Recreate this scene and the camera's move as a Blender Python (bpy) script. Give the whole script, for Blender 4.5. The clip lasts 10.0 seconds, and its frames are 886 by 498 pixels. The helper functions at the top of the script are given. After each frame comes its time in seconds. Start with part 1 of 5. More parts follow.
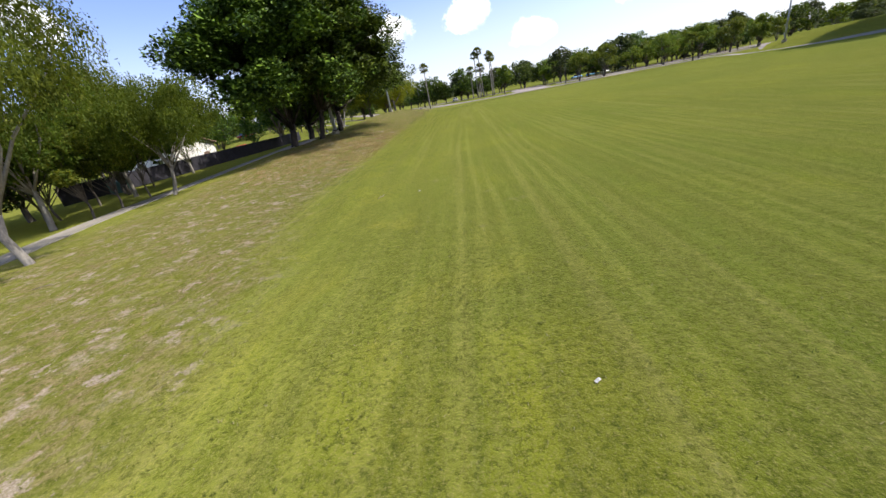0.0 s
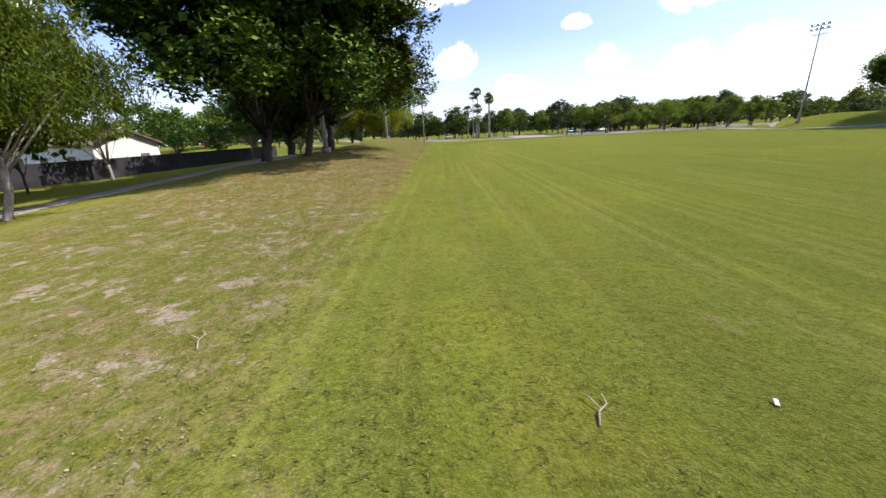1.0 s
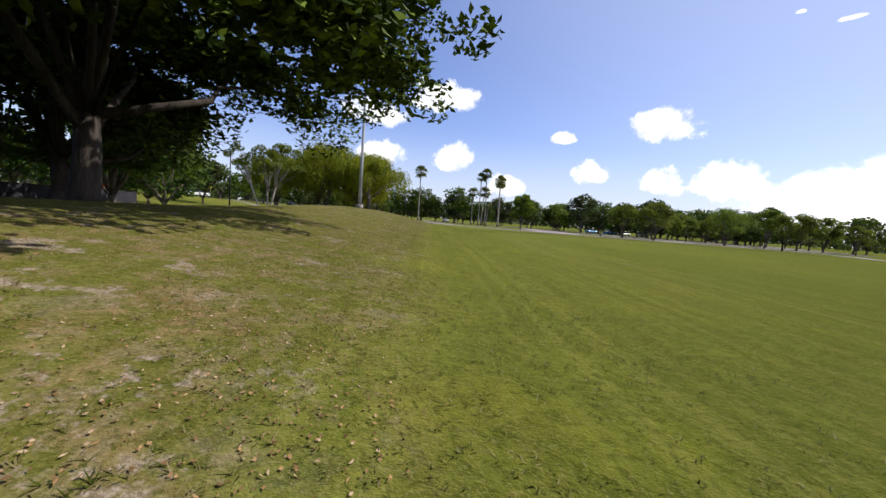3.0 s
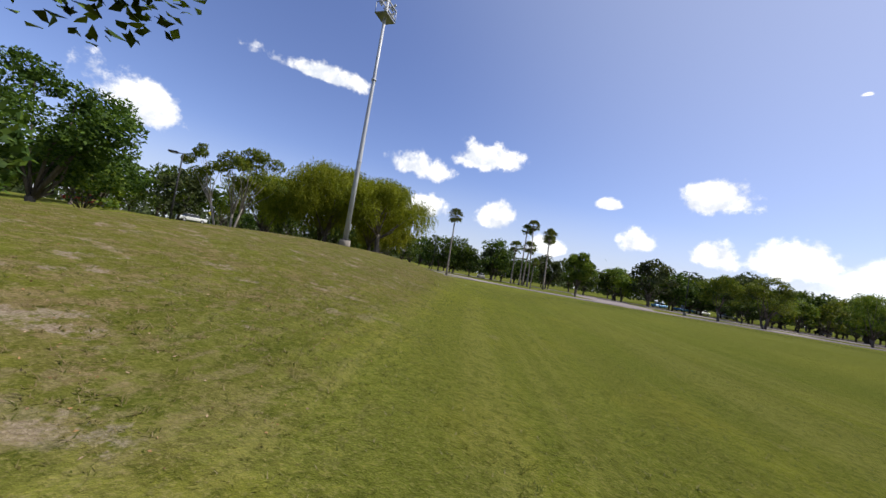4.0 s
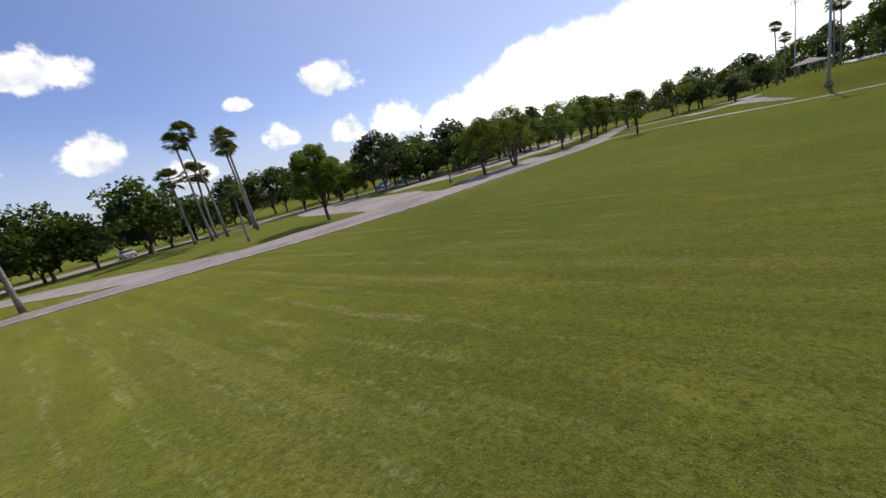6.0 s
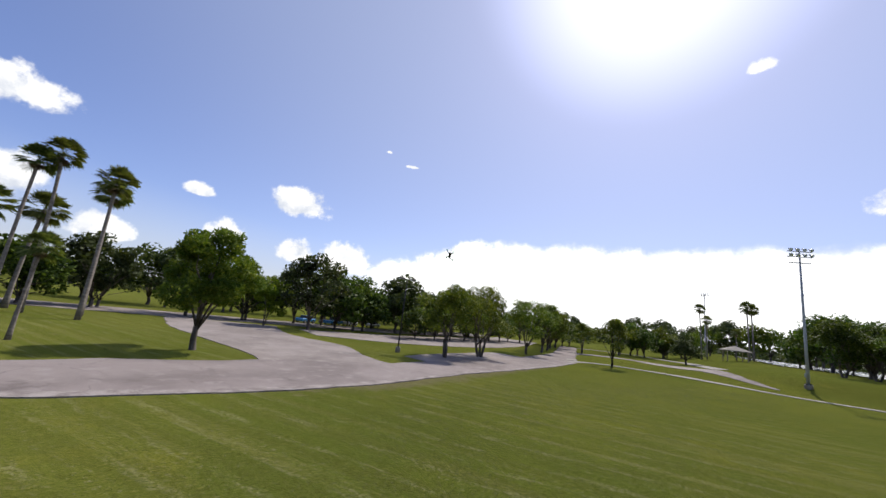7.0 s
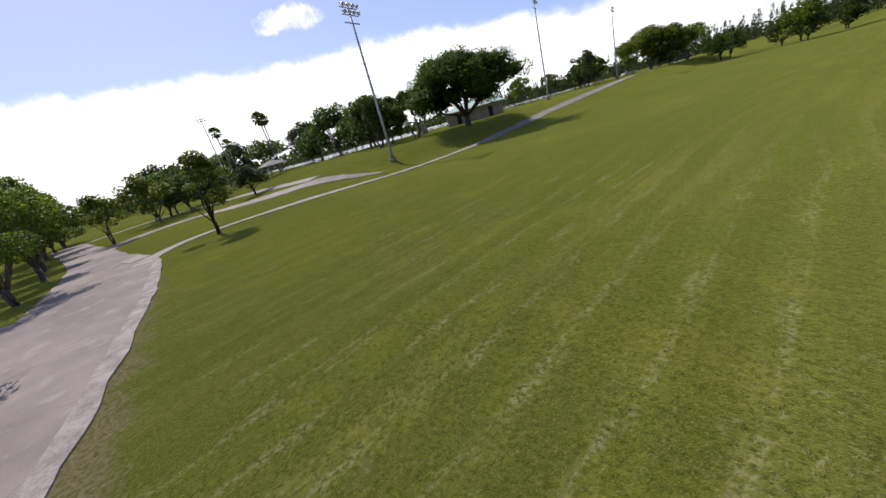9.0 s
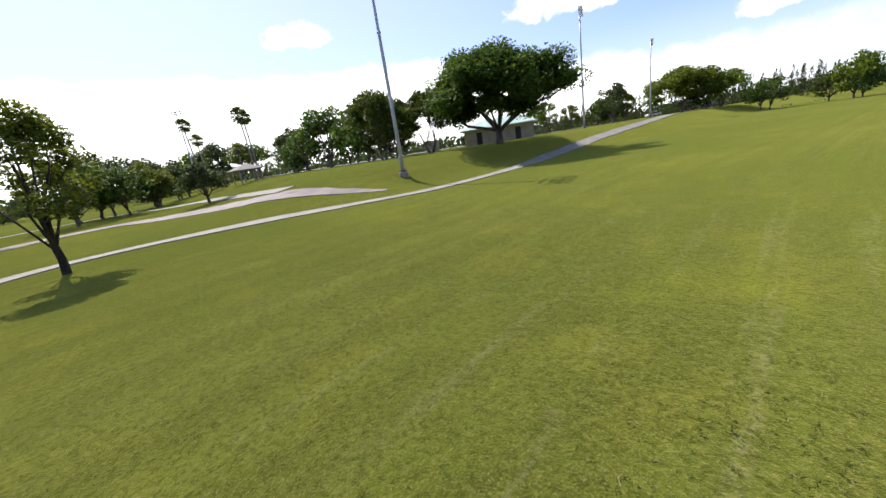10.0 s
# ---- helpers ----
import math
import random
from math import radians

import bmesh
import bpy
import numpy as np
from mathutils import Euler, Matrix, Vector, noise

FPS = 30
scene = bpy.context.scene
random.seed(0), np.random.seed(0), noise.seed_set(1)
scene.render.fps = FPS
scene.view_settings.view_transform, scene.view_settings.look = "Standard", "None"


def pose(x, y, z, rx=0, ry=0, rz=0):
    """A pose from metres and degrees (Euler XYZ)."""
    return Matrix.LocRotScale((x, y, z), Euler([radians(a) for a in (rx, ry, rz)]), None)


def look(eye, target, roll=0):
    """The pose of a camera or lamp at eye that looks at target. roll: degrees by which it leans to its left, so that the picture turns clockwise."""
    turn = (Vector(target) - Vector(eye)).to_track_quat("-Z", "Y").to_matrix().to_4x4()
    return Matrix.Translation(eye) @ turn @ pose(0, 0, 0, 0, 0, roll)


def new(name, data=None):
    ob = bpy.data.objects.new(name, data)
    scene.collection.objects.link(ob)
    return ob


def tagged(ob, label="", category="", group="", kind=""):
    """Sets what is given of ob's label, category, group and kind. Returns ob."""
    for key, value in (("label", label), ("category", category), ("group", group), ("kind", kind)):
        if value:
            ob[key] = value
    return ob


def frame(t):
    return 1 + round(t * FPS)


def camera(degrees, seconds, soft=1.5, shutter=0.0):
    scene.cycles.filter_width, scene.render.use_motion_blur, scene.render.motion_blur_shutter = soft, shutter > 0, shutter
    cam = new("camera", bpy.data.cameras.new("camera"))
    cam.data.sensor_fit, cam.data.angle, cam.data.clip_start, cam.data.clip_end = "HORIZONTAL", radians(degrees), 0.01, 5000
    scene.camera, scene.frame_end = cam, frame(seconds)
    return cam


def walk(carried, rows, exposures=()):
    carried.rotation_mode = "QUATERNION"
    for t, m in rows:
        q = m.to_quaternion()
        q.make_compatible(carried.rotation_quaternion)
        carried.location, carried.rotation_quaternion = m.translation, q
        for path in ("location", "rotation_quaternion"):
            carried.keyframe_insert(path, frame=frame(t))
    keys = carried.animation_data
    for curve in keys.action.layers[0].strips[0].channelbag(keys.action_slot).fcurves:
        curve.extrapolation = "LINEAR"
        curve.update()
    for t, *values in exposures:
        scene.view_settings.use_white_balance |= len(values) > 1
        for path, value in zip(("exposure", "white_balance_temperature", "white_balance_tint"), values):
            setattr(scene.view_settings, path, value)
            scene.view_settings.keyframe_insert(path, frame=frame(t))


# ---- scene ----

cam = camera(102.0, 10.0, 1.5, 0.0)
EXPOSURES = [(0, 0.88), (0.5, 0.93), (1.0, 1.0), (1.5, 0.90), (2.0, 0.76), (2.5, 0.55), (4.0, 0.28), (4.5, 0.08), (5.0, 0.04), (5.5, 0.14), (7.0, 0.16), (7.5, -0.78), (8.0, -1.0), (8.5, -0.38), (9.0, 0.24), (9.5, 0.60), (10.0, 0.86)]
PATH = [
    (0, (7.290, -7.117, 3.367), (7.073, -5.286, 2.592), -10.9),
    (0.5, (5.012, -2.146, 3.192), (5.021, -0.329, 2.355), -12.0),
    (1, (2.117, 4.488, 2.544), (2.095, 6.391, 1.928), -2.9),
    (1.5, (0.678, 11.679, 1.727), (0.642, 13.672, 1.566), -0.9),
    (2, (-0.032, 19.331, 1.549), (0.268, 21.292, 1.292), -9.1),
    (2.5, (-0.325, 27.401, 1.712), (-0.136, 29.380, 1.488), -1.4),
    (2.7, (-0.163, 30.667, 1.637), (0.001, 32.647, 1.407), 1.0),
    (3.8, (1.271, 50.272, 1.641), (1.064, 52.259, 1.718), 12.1),
    (4, (1.313, 52.953, 1.696), (1.141, 54.943, 1.791), 9.4),
    (4.5, (1.250, 59.104, 2.051), (1.248, 61.102, 2.156), 4.3),
    (5, (0.222, 68.014, 2.902), (0.438, 69.988, 2.666), 0.3),
    (5.5, (-0.612, 76.769, 3.596), (0.208, 78.546, 3.187), -6.9),
    (5.7, (0.192, 80.279, 3.739), (1.323, 81.822, 3.157), -17.2),
    (6.8, (9.406, 95.272, 4.259), (11.081, 96.364, 4.285), 8.1),
    (7, (10.424, 97.066, 4.288), (12.023, 98.207, 4.663), 6.9),
    (7.5, (16.038, 102.939, 4.592), (18.021, 102.839, 4.833), -20.6),
    (8, (20.907, 107.328, 5.294), (22.853, 106.976, 4.994), -12.8),
    (8.5, (26.796, 108.832, 5.217), (28.537, 108.142, 4.514), -8.1),
    (9, (33.951, 108.166, 4.221), (35.560, 107.173, 3.570), -15.4),
    (9.5, (40.071, 106.452, 3.852), (41.783, 105.567, 3.319), -7.6),
    (10, (48.528, 102.597, 2.903), (50.100, 101.480, 2.370), -8.9),
]
walk(cam, [(t, look(eye, target, roll)) for t, eye, target, roll in PATH], EXPOSURES)

# ---- sky and sun ----
SUN_AZ, SUN_EL = 85.0, 50.0   # degrees: clockwise from +y, above the horizon
sun_data = bpy.data.lights.new("sun", "SUN")
sun_data.energy, sun_data.angle, sun_data.color = 4.1, radians(0.53), (1.0, 0.95, 0.86)
sun = new("sun", sun_data)
sun_way = Vector((math.sin(radians(SUN_AZ)) * math.cos(radians(SUN_EL)), math.cos(radians(SUN_AZ)) * math.cos(radians(SUN_EL)), math.sin(radians(SUN_EL))))
sun.matrix_world = look(sun_way * 300, (0, 0, 0))


class Net:
    """A small hand for node trees."""

    def __init__(self, tree):
        self.t = tree

    def put(self, kind, **props):
        n = self.t.nodes.new(kind)
        for k, v in props.items():
            if k == "operation":
                n.operation = v
            elif k == "data_type":
                n.data_type = v
            elif k == "blend_type":
                n.blend_type = v
            elif k == "interpolation":
                n.interpolation_type = v
        return n

    def wire(self, value, socket):
        if isinstance(value, bpy.types.NodeSocket):
            self.t.links.new(value, socket)
        elif value is not None:
            socket.default_value = value

    def math(self, op, a, b=None, c=None, clamp=False):
        n = self.put("ShaderNodeMath", operation=op)
        n.use_clamp = clamp
        for v, s in zip((a, b, c), n.inputs):
            self.wire(v, s)
        return n.outputs[0]

    def noise(self, vec, scale, detail=3.0, rough=0.55, distort=0.0):
        n = self.put("ShaderNodeTexNoise")
        self.wire(vec, n.inputs["Vector"])
        n.inputs["Scale"].default_value, n.inputs["Detail"].default_value = scale, detail
        n.inputs["Roughness"].default_value, n.inputs["Distortion"].default_value = rough, distort
        return n.outputs[0]

    def step(self, v, lo, hi, a=0.0, b=1.0):
        n = self.put("ShaderNodeMapRange", interpolation="SMOOTHSTEP")
        self.wire(v, n.inputs[0])
        for s, x in zip(n.inputs[1:5], (lo, hi, a, b)):
            self.wire(x, s)
        return n.outputs[0]

    def mix(self, f, a, b, kind="MIX"):
        n = self.put("ShaderNodeMix", data_type="RGBA", blend_type=kind)
        self.wire(f, n.inputs[0])
        self.wire(col(a), n.inputs[6])
        self.wire(col(b), n.inputs[7])
        return n.outputs[2]

    def vec(self, v, scale=(1, 1, 1), move=(0, 0, 0)):
        n = self.put("ShaderNodeMapping")
        self.wire(v, n.inputs[0])
        n.inputs["Location"].default_value, n.inputs["Scale"].default_value = move, scale
        return n.outputs[0]

    def bump(self, h, strength, dist=0.05):
        n = self.put("ShaderNodeBump")
        n.inputs["Strength"].default_value, n.inputs["Distance"].default_value = strength, dist
        self.wire(h, n.inputs["Height"])
        return n.outputs[0]


def col(c):
    return (*c, 1.0) if isinstance(c, tuple) and len(c) == 3 else c


world = bpy.data.worlds.new("sky")
scene.world = world
world.use_nodes = True
N = Net(world.node_tree)
back = world.node_tree.nodes["Background"]
sky = N.put("ShaderNodeTexSky")
sky.sky_type, sky.sun_disc = "NISHITA", False
sky.sun_elevation, sky.sun_rotation = radians(SUN_EL), radians(SUN_AZ)
sky.air_density, sky.dust_density, sky.ozone_density = 1.0, 0.6, 2.0
SKY = 0.106
way = N.put("ShaderNodeTexCoord").outputs["Generated"]
sep = N.put("ShaderNodeSeparateXYZ")
N.wire(way, sep.inputs[0])
az = N.math("MULTIPLY", N.math("ARCTAN2", sep.outputs[0], sep.outputs[1]), 57.2958)
el = N.math("MULTIPLY", N.math("ARCSINE", sep.outputs[2]), 57.2958)
puff = N.noise(way, 9.0, 6.0, 0.62)
fine = N.noise(way, 26.0, 5.0, 0.6)
ragged = N.math("ADD", N.math("MULTIPLY", N.math("SUBTRACT", puff, 0.5), 3.4), N.math("MULTIPLY", N.math("SUBTRACT", fine, 0.5), 0.8))
# cumulus: azimuth, elevation, half width, half height in degrees
CLOUDS = [(-11.5, 14.6, 5.2, 2.3), (-1.5, 17.4, 5.0, 2.6), (32.3, 13.6, 3.9, 2.3), (-28, 23.8, 6.5, 1.3), (19.0, 12.6, 1.5, 0.8), (2.0, 8.6, 2.2, 2.2), (23.5, 7.6, 2.2, 2.0), (31.5, 6.6, 2.2, 2.0),
          (40.0, 6.8, 3.2, 2.8), (-47, 12.5, 5.5, 3.2), (111, 16.4, 3.6, 1.8), (97.7, 33.4, 1.5, 1.0), (43.6, 24.4, 0.5, 0.26), (47.9, 22.8, 0.8, 0.22), (150, 15.6, 9.0, 2.2), (138, 19.2, 2.4, 1.3),
          (168, 9.6, 3.0, 1.6), (-70, 13.0, 6.0, 2.4), (-110, 16, 8, 3), (-160, 20, 7, 3), (175, 14, 8, 3), (11, 5.2, 2.6, 1.6), (-9.5, 8.4, 3.0, 1.8)]
cover = None
for a, e, w, h in CLOUDS:
    dx = N.math("DIVIDE", N.math("SUBTRACT", az, float(a)), float(w))
    dy = N.math("DIVIDE", N.math("SUBTRACT", el, float(e)), float(h))
    dy = N.math("MAXIMUM", dy, N.math("MULTIPLY", dy, -1.8))
    d = N.math("SQRT", N.math("ADD", N.math("MULTIPLY", dx, dx), N.math("MULTIPLY", dy, dy)))
    one = N.step(N.math("ADD", d, N.math("MULTIPLY", ragged, -1.05)), 1.25, 0.70)
    cover = one if cover is None else N.math("MAXIMUM", cover, one)
# the long bank of cloud over the low east
rim = N.math("ADD", N.step(az, 33.0, 62.0, 4.5, 12.6), N.step(az, 118.0, 165.0, 0.0, -5.0))
under = N.math("SUBTRACT", N.math("ADD", rim, N.math("MULTIPLY", ragged, N.step(az, 62.0, 92.0, 2.3, 1.1))), el)
bank = N.math("MULTIPLY", N.step(under, -0.5, 1.4), N.math("MULTIPLY", N.step(az, 36.0, 50.0), N.step(az, 185.0, 150.0)))
cover = N.math("MAXIMUM", cover, bank)
low = N.math("MULTIPLY", N.step(el, 15.0, 0.0), 0.62)
above = N.noise(N.vec(way, (1, 1, 1), (0.0, 0.0, 0.035)), 9.0, 6.0, 0.62)
lit_side = N.math("ADD", N.math("SUBTRACT", puff, above), N.math("MULTIPLY", N.math("SUBTRACT", fine, 0.5), 0.12))
shade = N.math("MAXIMUM", N.step(lit_side, -0.16, 0.12), N.math("MULTIPLY", bank, 0.72))
swell = N.noise(N.vec(way, (1, 1, 1.8), (3, 1, 0)), 5.0, 5.0, 0.58)
shade = N.math("MINIMUM", shade, N.step(swell, 0.36, 0.56, 0.45, 1.0))
white = N.mix(shade, (0.66, 0.70, 0.78), (1.06, 1.05, 1.03))
clear = N.put("ShaderNodeVectorMath", operation="SCALE")
N.wire(N.mix(1.0, sky.outputs[0], (1.03, 0.98, 1.25), "MULTIPLY"), clear.inputs[0])
clear.inputs["Scale"].default_value = SKY
bright = N.put("ShaderNodeVectorMath", operation="SCALE")
N.wire(white, bright.inputs[0])
N.wire(N.math("ADD", N.math("MULTIPLY", bank, 0.32), 1.0), bright.inputs["Scale"])
# haze brightens sky and cloud on the sun's side
toward = N.put("ShaderNodeVectorMath", operation="DOT_PRODUCT")
N.wire(way, toward.inputs[0])
toward.inputs[1].default_value = sun_way
glow = N.step(toward.outputs["Value"], 0.93, 1.0, 1.0, 1.5)
hazed = N.mix(N.math("MAXIMUM", low, N.step(toward.outputs["Value"], 0.20, 0.98, 0.0, 0.42)), clear.outputs[0], (0.54, 0.59, 0.69))
N.wire(N.mix(cover, hazed, bright.outputs[0]), back.inputs[0])
N.wire(glow, back.inputs[1])

# ---- materials ----


def surface(name, rough=0.8, metal=0.0, spec=0.3):
    m = bpy.data.materials.new(name)
    m.use_nodes = True
    n = Net(m.node_tree)
    b = m.node_tree.nodes["Principled BSDF"]
    b.inputs["Roughness"].default_value, b.inputs["Metallic"].default_value = rough, metal
    b.inputs["Specular IOR Level"].default_value = spec
    return m, n, b, n.put("ShaderNodeTexCoord").outputs["Object"]


def speckled(name, dark, light, scale=3.0, fine_scale=40.0, rough=0.8, metal=0.0, bump=0.3, spec=0.3, stretch=(1, 1, 1)):
    """A colour that wavers at two scales, with fine relief."""
    m, n, b, p = surface(name, rough, metal, spec)
    p = n.vec(p, stretch)
    big, small = n.noise(p, scale, 4.0), n.noise(p, fine_scale, 3.0)
    f = n.step(n.math("ADD", n.math("MULTIPLY", big, 0.65), n.math("MULTIPLY", small, 0.35)), 0.34, 0.66)
    n.wire(n.mix(f, dark, light), b.inputs["Base Color"])
    n.wire(n.step(big, 0.3, 0.7, rough - 0.08, min(1.0, rough + 0.08)), b.inputs["Roughness"])
    n.wire(n.bump(small, bump, 0.02), b.inputs["Normal"])
    return m


def leafy(name, dark, light, tips, through_light=0.35):
    m, n, b, p = surface(name, 0.55, 0.0, 0.12)
    rnd = n.put("ShaderNodeNewGeometry").outputs["Random Per Island"]
    who = n.put("ShaderNodeObjectInfo").outputs["Random"]
    patch = n.noise(p, 0.55, 2.0)
    c = n.mix(n.step(patch, 0.35, 0.68), dark, light)
    spray = n.math("ADD", n.math("MULTIPLY", rnd, 0.35), n.math("MULTIPLY", n.noise(p, 1.5, 3.0, 0.6), 1.0))
    c = n.mix(n.math("MULTIPLY", n.step(spray, 0.62, 0.92), 0.8), c, tips)
    hue = n.put("ShaderNodeHueSaturation")
    n.wire(c, hue.inputs["Color"])
    n.wire(n.step(who, 0.0, 1.0, 0.485, 0.512), hue.inputs["Hue"])
    n.wire(n.step(who, 0.0, 1.0, 0.85, 1.15), hue.inputs["Value"])
    n.wire(hue.outputs[0], b.inputs["Base Color"])
    tr = n.put("ShaderNodeBsdfTranslucent")
    n.wire(n.mix(1.0, hue.outputs[0], (1.0, 1.0, 0.45), "MULTIPLY"), tr.inputs[0])
    mx = n.put("ShaderNodeMixShader")
    mx.inputs[0].default_value = through_light
    n.wire(b.outputs[0], mx.inputs[1])
    n.wire(tr.outputs[0], mx.inputs[2])
    n.wire(mx.outputs[0], m.node_tree.nodes["Material Output"].inputs[0])
    return m


# inner crown shade is put into these near-black leaves, sunlight into the tips
LEAF_SHADED = leafy("leaf_shaded", (0.014, 0.026, 0.004), (0.040, 0.072, 0.008), (0.150, 0.220, 0.022), 0.05)
LEAF_DARK = leafy("leaf_dark", (0.032, 0.058, 0.0132), (0.062, 0.101, 0.0185), (0.146, 0.204, 0.0317), 0.4)
LEAF_MID = leafy("leaf_mid", (0.062, 0.100, 0.0145), (0.116, 0.164, 0.0238), (0.250, 0.276, 0.0396), 0.45)
LEAF_LIME = leafy("leaf_lime", (0.11, 0.170, 0.014), (0.17, 0.235, 0.022), (0.24, 0.30, 0.035), 0.5)
LEAF_WEEP = leafy("leaf_weep", (0.120, 0.146, 0.0120), (0.215, 0.236, 0.0200), (0.310, 0.318, 0.0310), 0.46)
LEAF_FINE = leafy("leaf_fine", (0.056, 0.086, 0.0110), (0.108, 0.146, 0.0180), (0.185, 0.215, 0.0300), 0.5)
LEAF_GREY = leafy("leaf_grey", (0.035, 0.053, 0.0204), (0.062, 0.085, 0.0312), (0.106, 0.125, 0.0480), 0.35)
FROND = leafy("frond", (0.072, 0.098, 0.0260), (0.123, 0.150, 0.0390), (0.217, 0.225, 0.0780), 0.35)
DEAD_FROND = speckled("dead_frond", (0.12, 0.085, 0.05), (0.24, 0.18, 0.11), 4, 30)
BARK = speckled("bark", (0.055, 0.045, 0.038), (0.17, 0.145, 0.12), 2.5, 22, 0.9, 0, 0.9, 0.15, (1, 1, 0.25))
# darker copy of bark: shade under the old crowns put into the trunk colour
BARK_DARK = speckled("dark_bark", (0.022, 0.018, 0.016), (0.075, 0.062, 0.055), 2.5, 22, 0.9, 0, 0.9, 0.1, (1, 1, 0.25))
BARK_PALE = speckled("bark_pale", (0.16, 0.14, 0.12), (0.34, 0.31, 0.27), 2.0, 20, 0.9, 0, 0.7, 0.15, (1, 1, 0.4))
PALM_BARK = speckled("palm_bark", (0.15, 0.125, 0.105), (0.30, 0.265, 0.23), 1.2, 9, 0.9, 0, 0.8, 0.15, (1, 1, 3))


def paving(name, dark, light, patch):
    """Old asphalt: bleached patches, darker stains and repairs, hairline cracks and grit."""
    m, n, b, p = surface(name, 0.92, 0.0, 0.15)
    broad, mid, grit = n.noise(p, 0.16, 4.0, 0.6), n.noise(n.vec(p, (1, 1, 1), (9, 4, 0)), 0.8, 5.0, 0.65), n.noise(p, 30.0, 3.0, 0.7)
    c = n.mix(n.step(broad, 0.36, 0.64), dark, light)
    c = n.mix(n.math("MULTIPLY", n.step(mid, 0.52, 0.68), 0.55), c, patch)
    c = n.mix(n.math("MULTIPLY", n.step(n.noise(n.vec(p, (1, 1, 1), (3, 50, 0)), 0.45, 5.0, 0.7), 0.58, 0.66), 0.5), c, tuple(v * 0.62 for v in dark))
    c = n.mix(n.math("MULTIPLY", n.step(grit, 0.45, 0.70), 0.35), c, patch)
    c = n.mix(n.math("MULTIPLY", n.step(grit, 0.50, 0.32), 0.35), c, tuple(v * 0.6 for v in dark))
    cells = n.put("ShaderNodeTexVoronoi")
    cells.feature = "DISTANCE_TO_EDGE"
    warp = n.put("ShaderNodeVectorMath", operation="ADD")
    n.wire(p, warp.inputs[0])
    bend = n.put("ShaderNodeTexNoise")
    n.wire(p, bend.inputs["Vector"])
    bend.inputs["Scale"].default_value = 0.7
    n.wire(bend.outputs["Color"], warp.inputs[1])
    n.wire(warp.outputs[0], cells.inputs["Vector"])
    cells.inputs["Scale"].default_value = 0.26
    crack = n.math("MULTIPLY", n.step(cells.outputs["Distance"], 0.007, 0.002), n.step(broad, 0.46, 0.60))
    c = n.mix(n.math("MULTIPLY", crack, 0.35), c, tuple(v * 0.35 for v in dark))
    n.wire(c, b.inputs["Base Color"])
    n.wire(n.bump(n.math("SUBTRACT", n.math("ADD", n.math("MULTIPLY", grit, 0.5), n.math("MULTIPLY", mid, 0.5)), crack), 0.6, 0.02), b.inputs["Normal"])
    return m


ASPHALT = paving("asphalt", (0.178, 0.147, 0.136), (0.262, 0.220, 0.205), (0.330, 0.288, 0.268))
LOT = paving("lot_asphalt", (0.205, 0.172, 0.157), (0.295, 0.252, 0.232), (0.365, 0.322, 0.294))
SAND = speckled("pale_sand", (0.30, 0.26, 0.21), (0.46, 0.41, 0.35), 0.9, 22, 0.95, 0, 0.5, 0.1)
CONCRETE = speckled("concrete", (0.210, 0.188, 0.1620), (0.310, 0.282, 0.2430), 0.7, 18, 0.88, 0, 0.4, 0.2)
LINE_PAINT = speckled("faded_paint", (0.32, 0.30, 0.29), (0.62, 0.60, 0.58), 2.5, 25, 0.85, 0, 0.2, 0.2)
SHOULDER = speckled("worn_gutter", (0.180, 0.150, 0.138), (0.350, 0.308, 0.285), 1.3, 14, 0.95, 0, 0.7, 0.1)
GALVA = speckled("galvanised_steel", (0.30, 0.31, 0.33), (0.44, 0.45, 0.47), 1.5, 25, 0.55, 0.35, 0.15, 0.4, (1, 1, 0.3))
DARK_METAL = speckled("dark_metal", (0.02, 0.02, 0.022), (0.045, 0.043, 0.042), 3, 30, 0.5, 0.4, 0.15)
GLASS_LAMP = speckled("lamp_glass", (0.55, 0.58, 0.6), (0.75, 0.78, 0.8), 5, 30, 0.12, 0.0, 0.05, 0.6)
WHITE_WALL = speckled("white_plaster", (0.62, 0.59, 0.55), (0.78, 0.76, 0.72), 0.8, 16, 0.85, 0, 0.3, 0.2)
TAN_WALL = speckled("tan_block_wall", (0.30, 0.25, 0.19), (0.42, 0.36, 0.28), 0.9, 14, 0.85, 0, 0.3, 0.2)
BROWN_ROOF = speckled("brown_shingle", (0.10, 0.065, 0.05), (0.21, 0.14, 0.11), 2.0, 18, 0.9, 0, 0.6, 0.2)
GREEN_ROOF = speckled("green_metal_roof", (0.32, 0.44, 0.38), (0.48, 0.58, 0.51), 0.8, 12, 0.5, 0.1, 0.2, 0.4, (6, 0.3, 1))
WHITE_ROOF = speckled("white_roof", (0.55, 0.56, 0.57), (0.7, 0.71, 0.72), 1.0, 12, 0.6, 0, 0.2, 0.3)
FENCE_MESH = speckled("fence_windscreen", (0.018, 0.017, 0.022), (0.04, 0.037, 0.046), 1.0, 30, 0.8, 0, 0.4, 0.2)
GREEN_BOX = speckled("green_enclosure", (0.06, 0.12, 0.10), (0.10, 0.18, 0.15), 2.0, 20, 0.6)
WINDOW = speckled("window_glass", (0.03, 0.035, 0.04), (0.06, 0.065, 0.07), 1.0, 4.0, 0.08, 0.0, 0.0, 0.6)
YELLOW = speckled("sign_yellow", (0.62, 0.55, 0.02), (0.72, 0.64, 0.03), 3, 20, 0.5)
TYRE = speckled("tyre_rubber", (0.015, 0.015, 0.015), (0.03, 0.03, 0.03), 8, 40, 0.85)
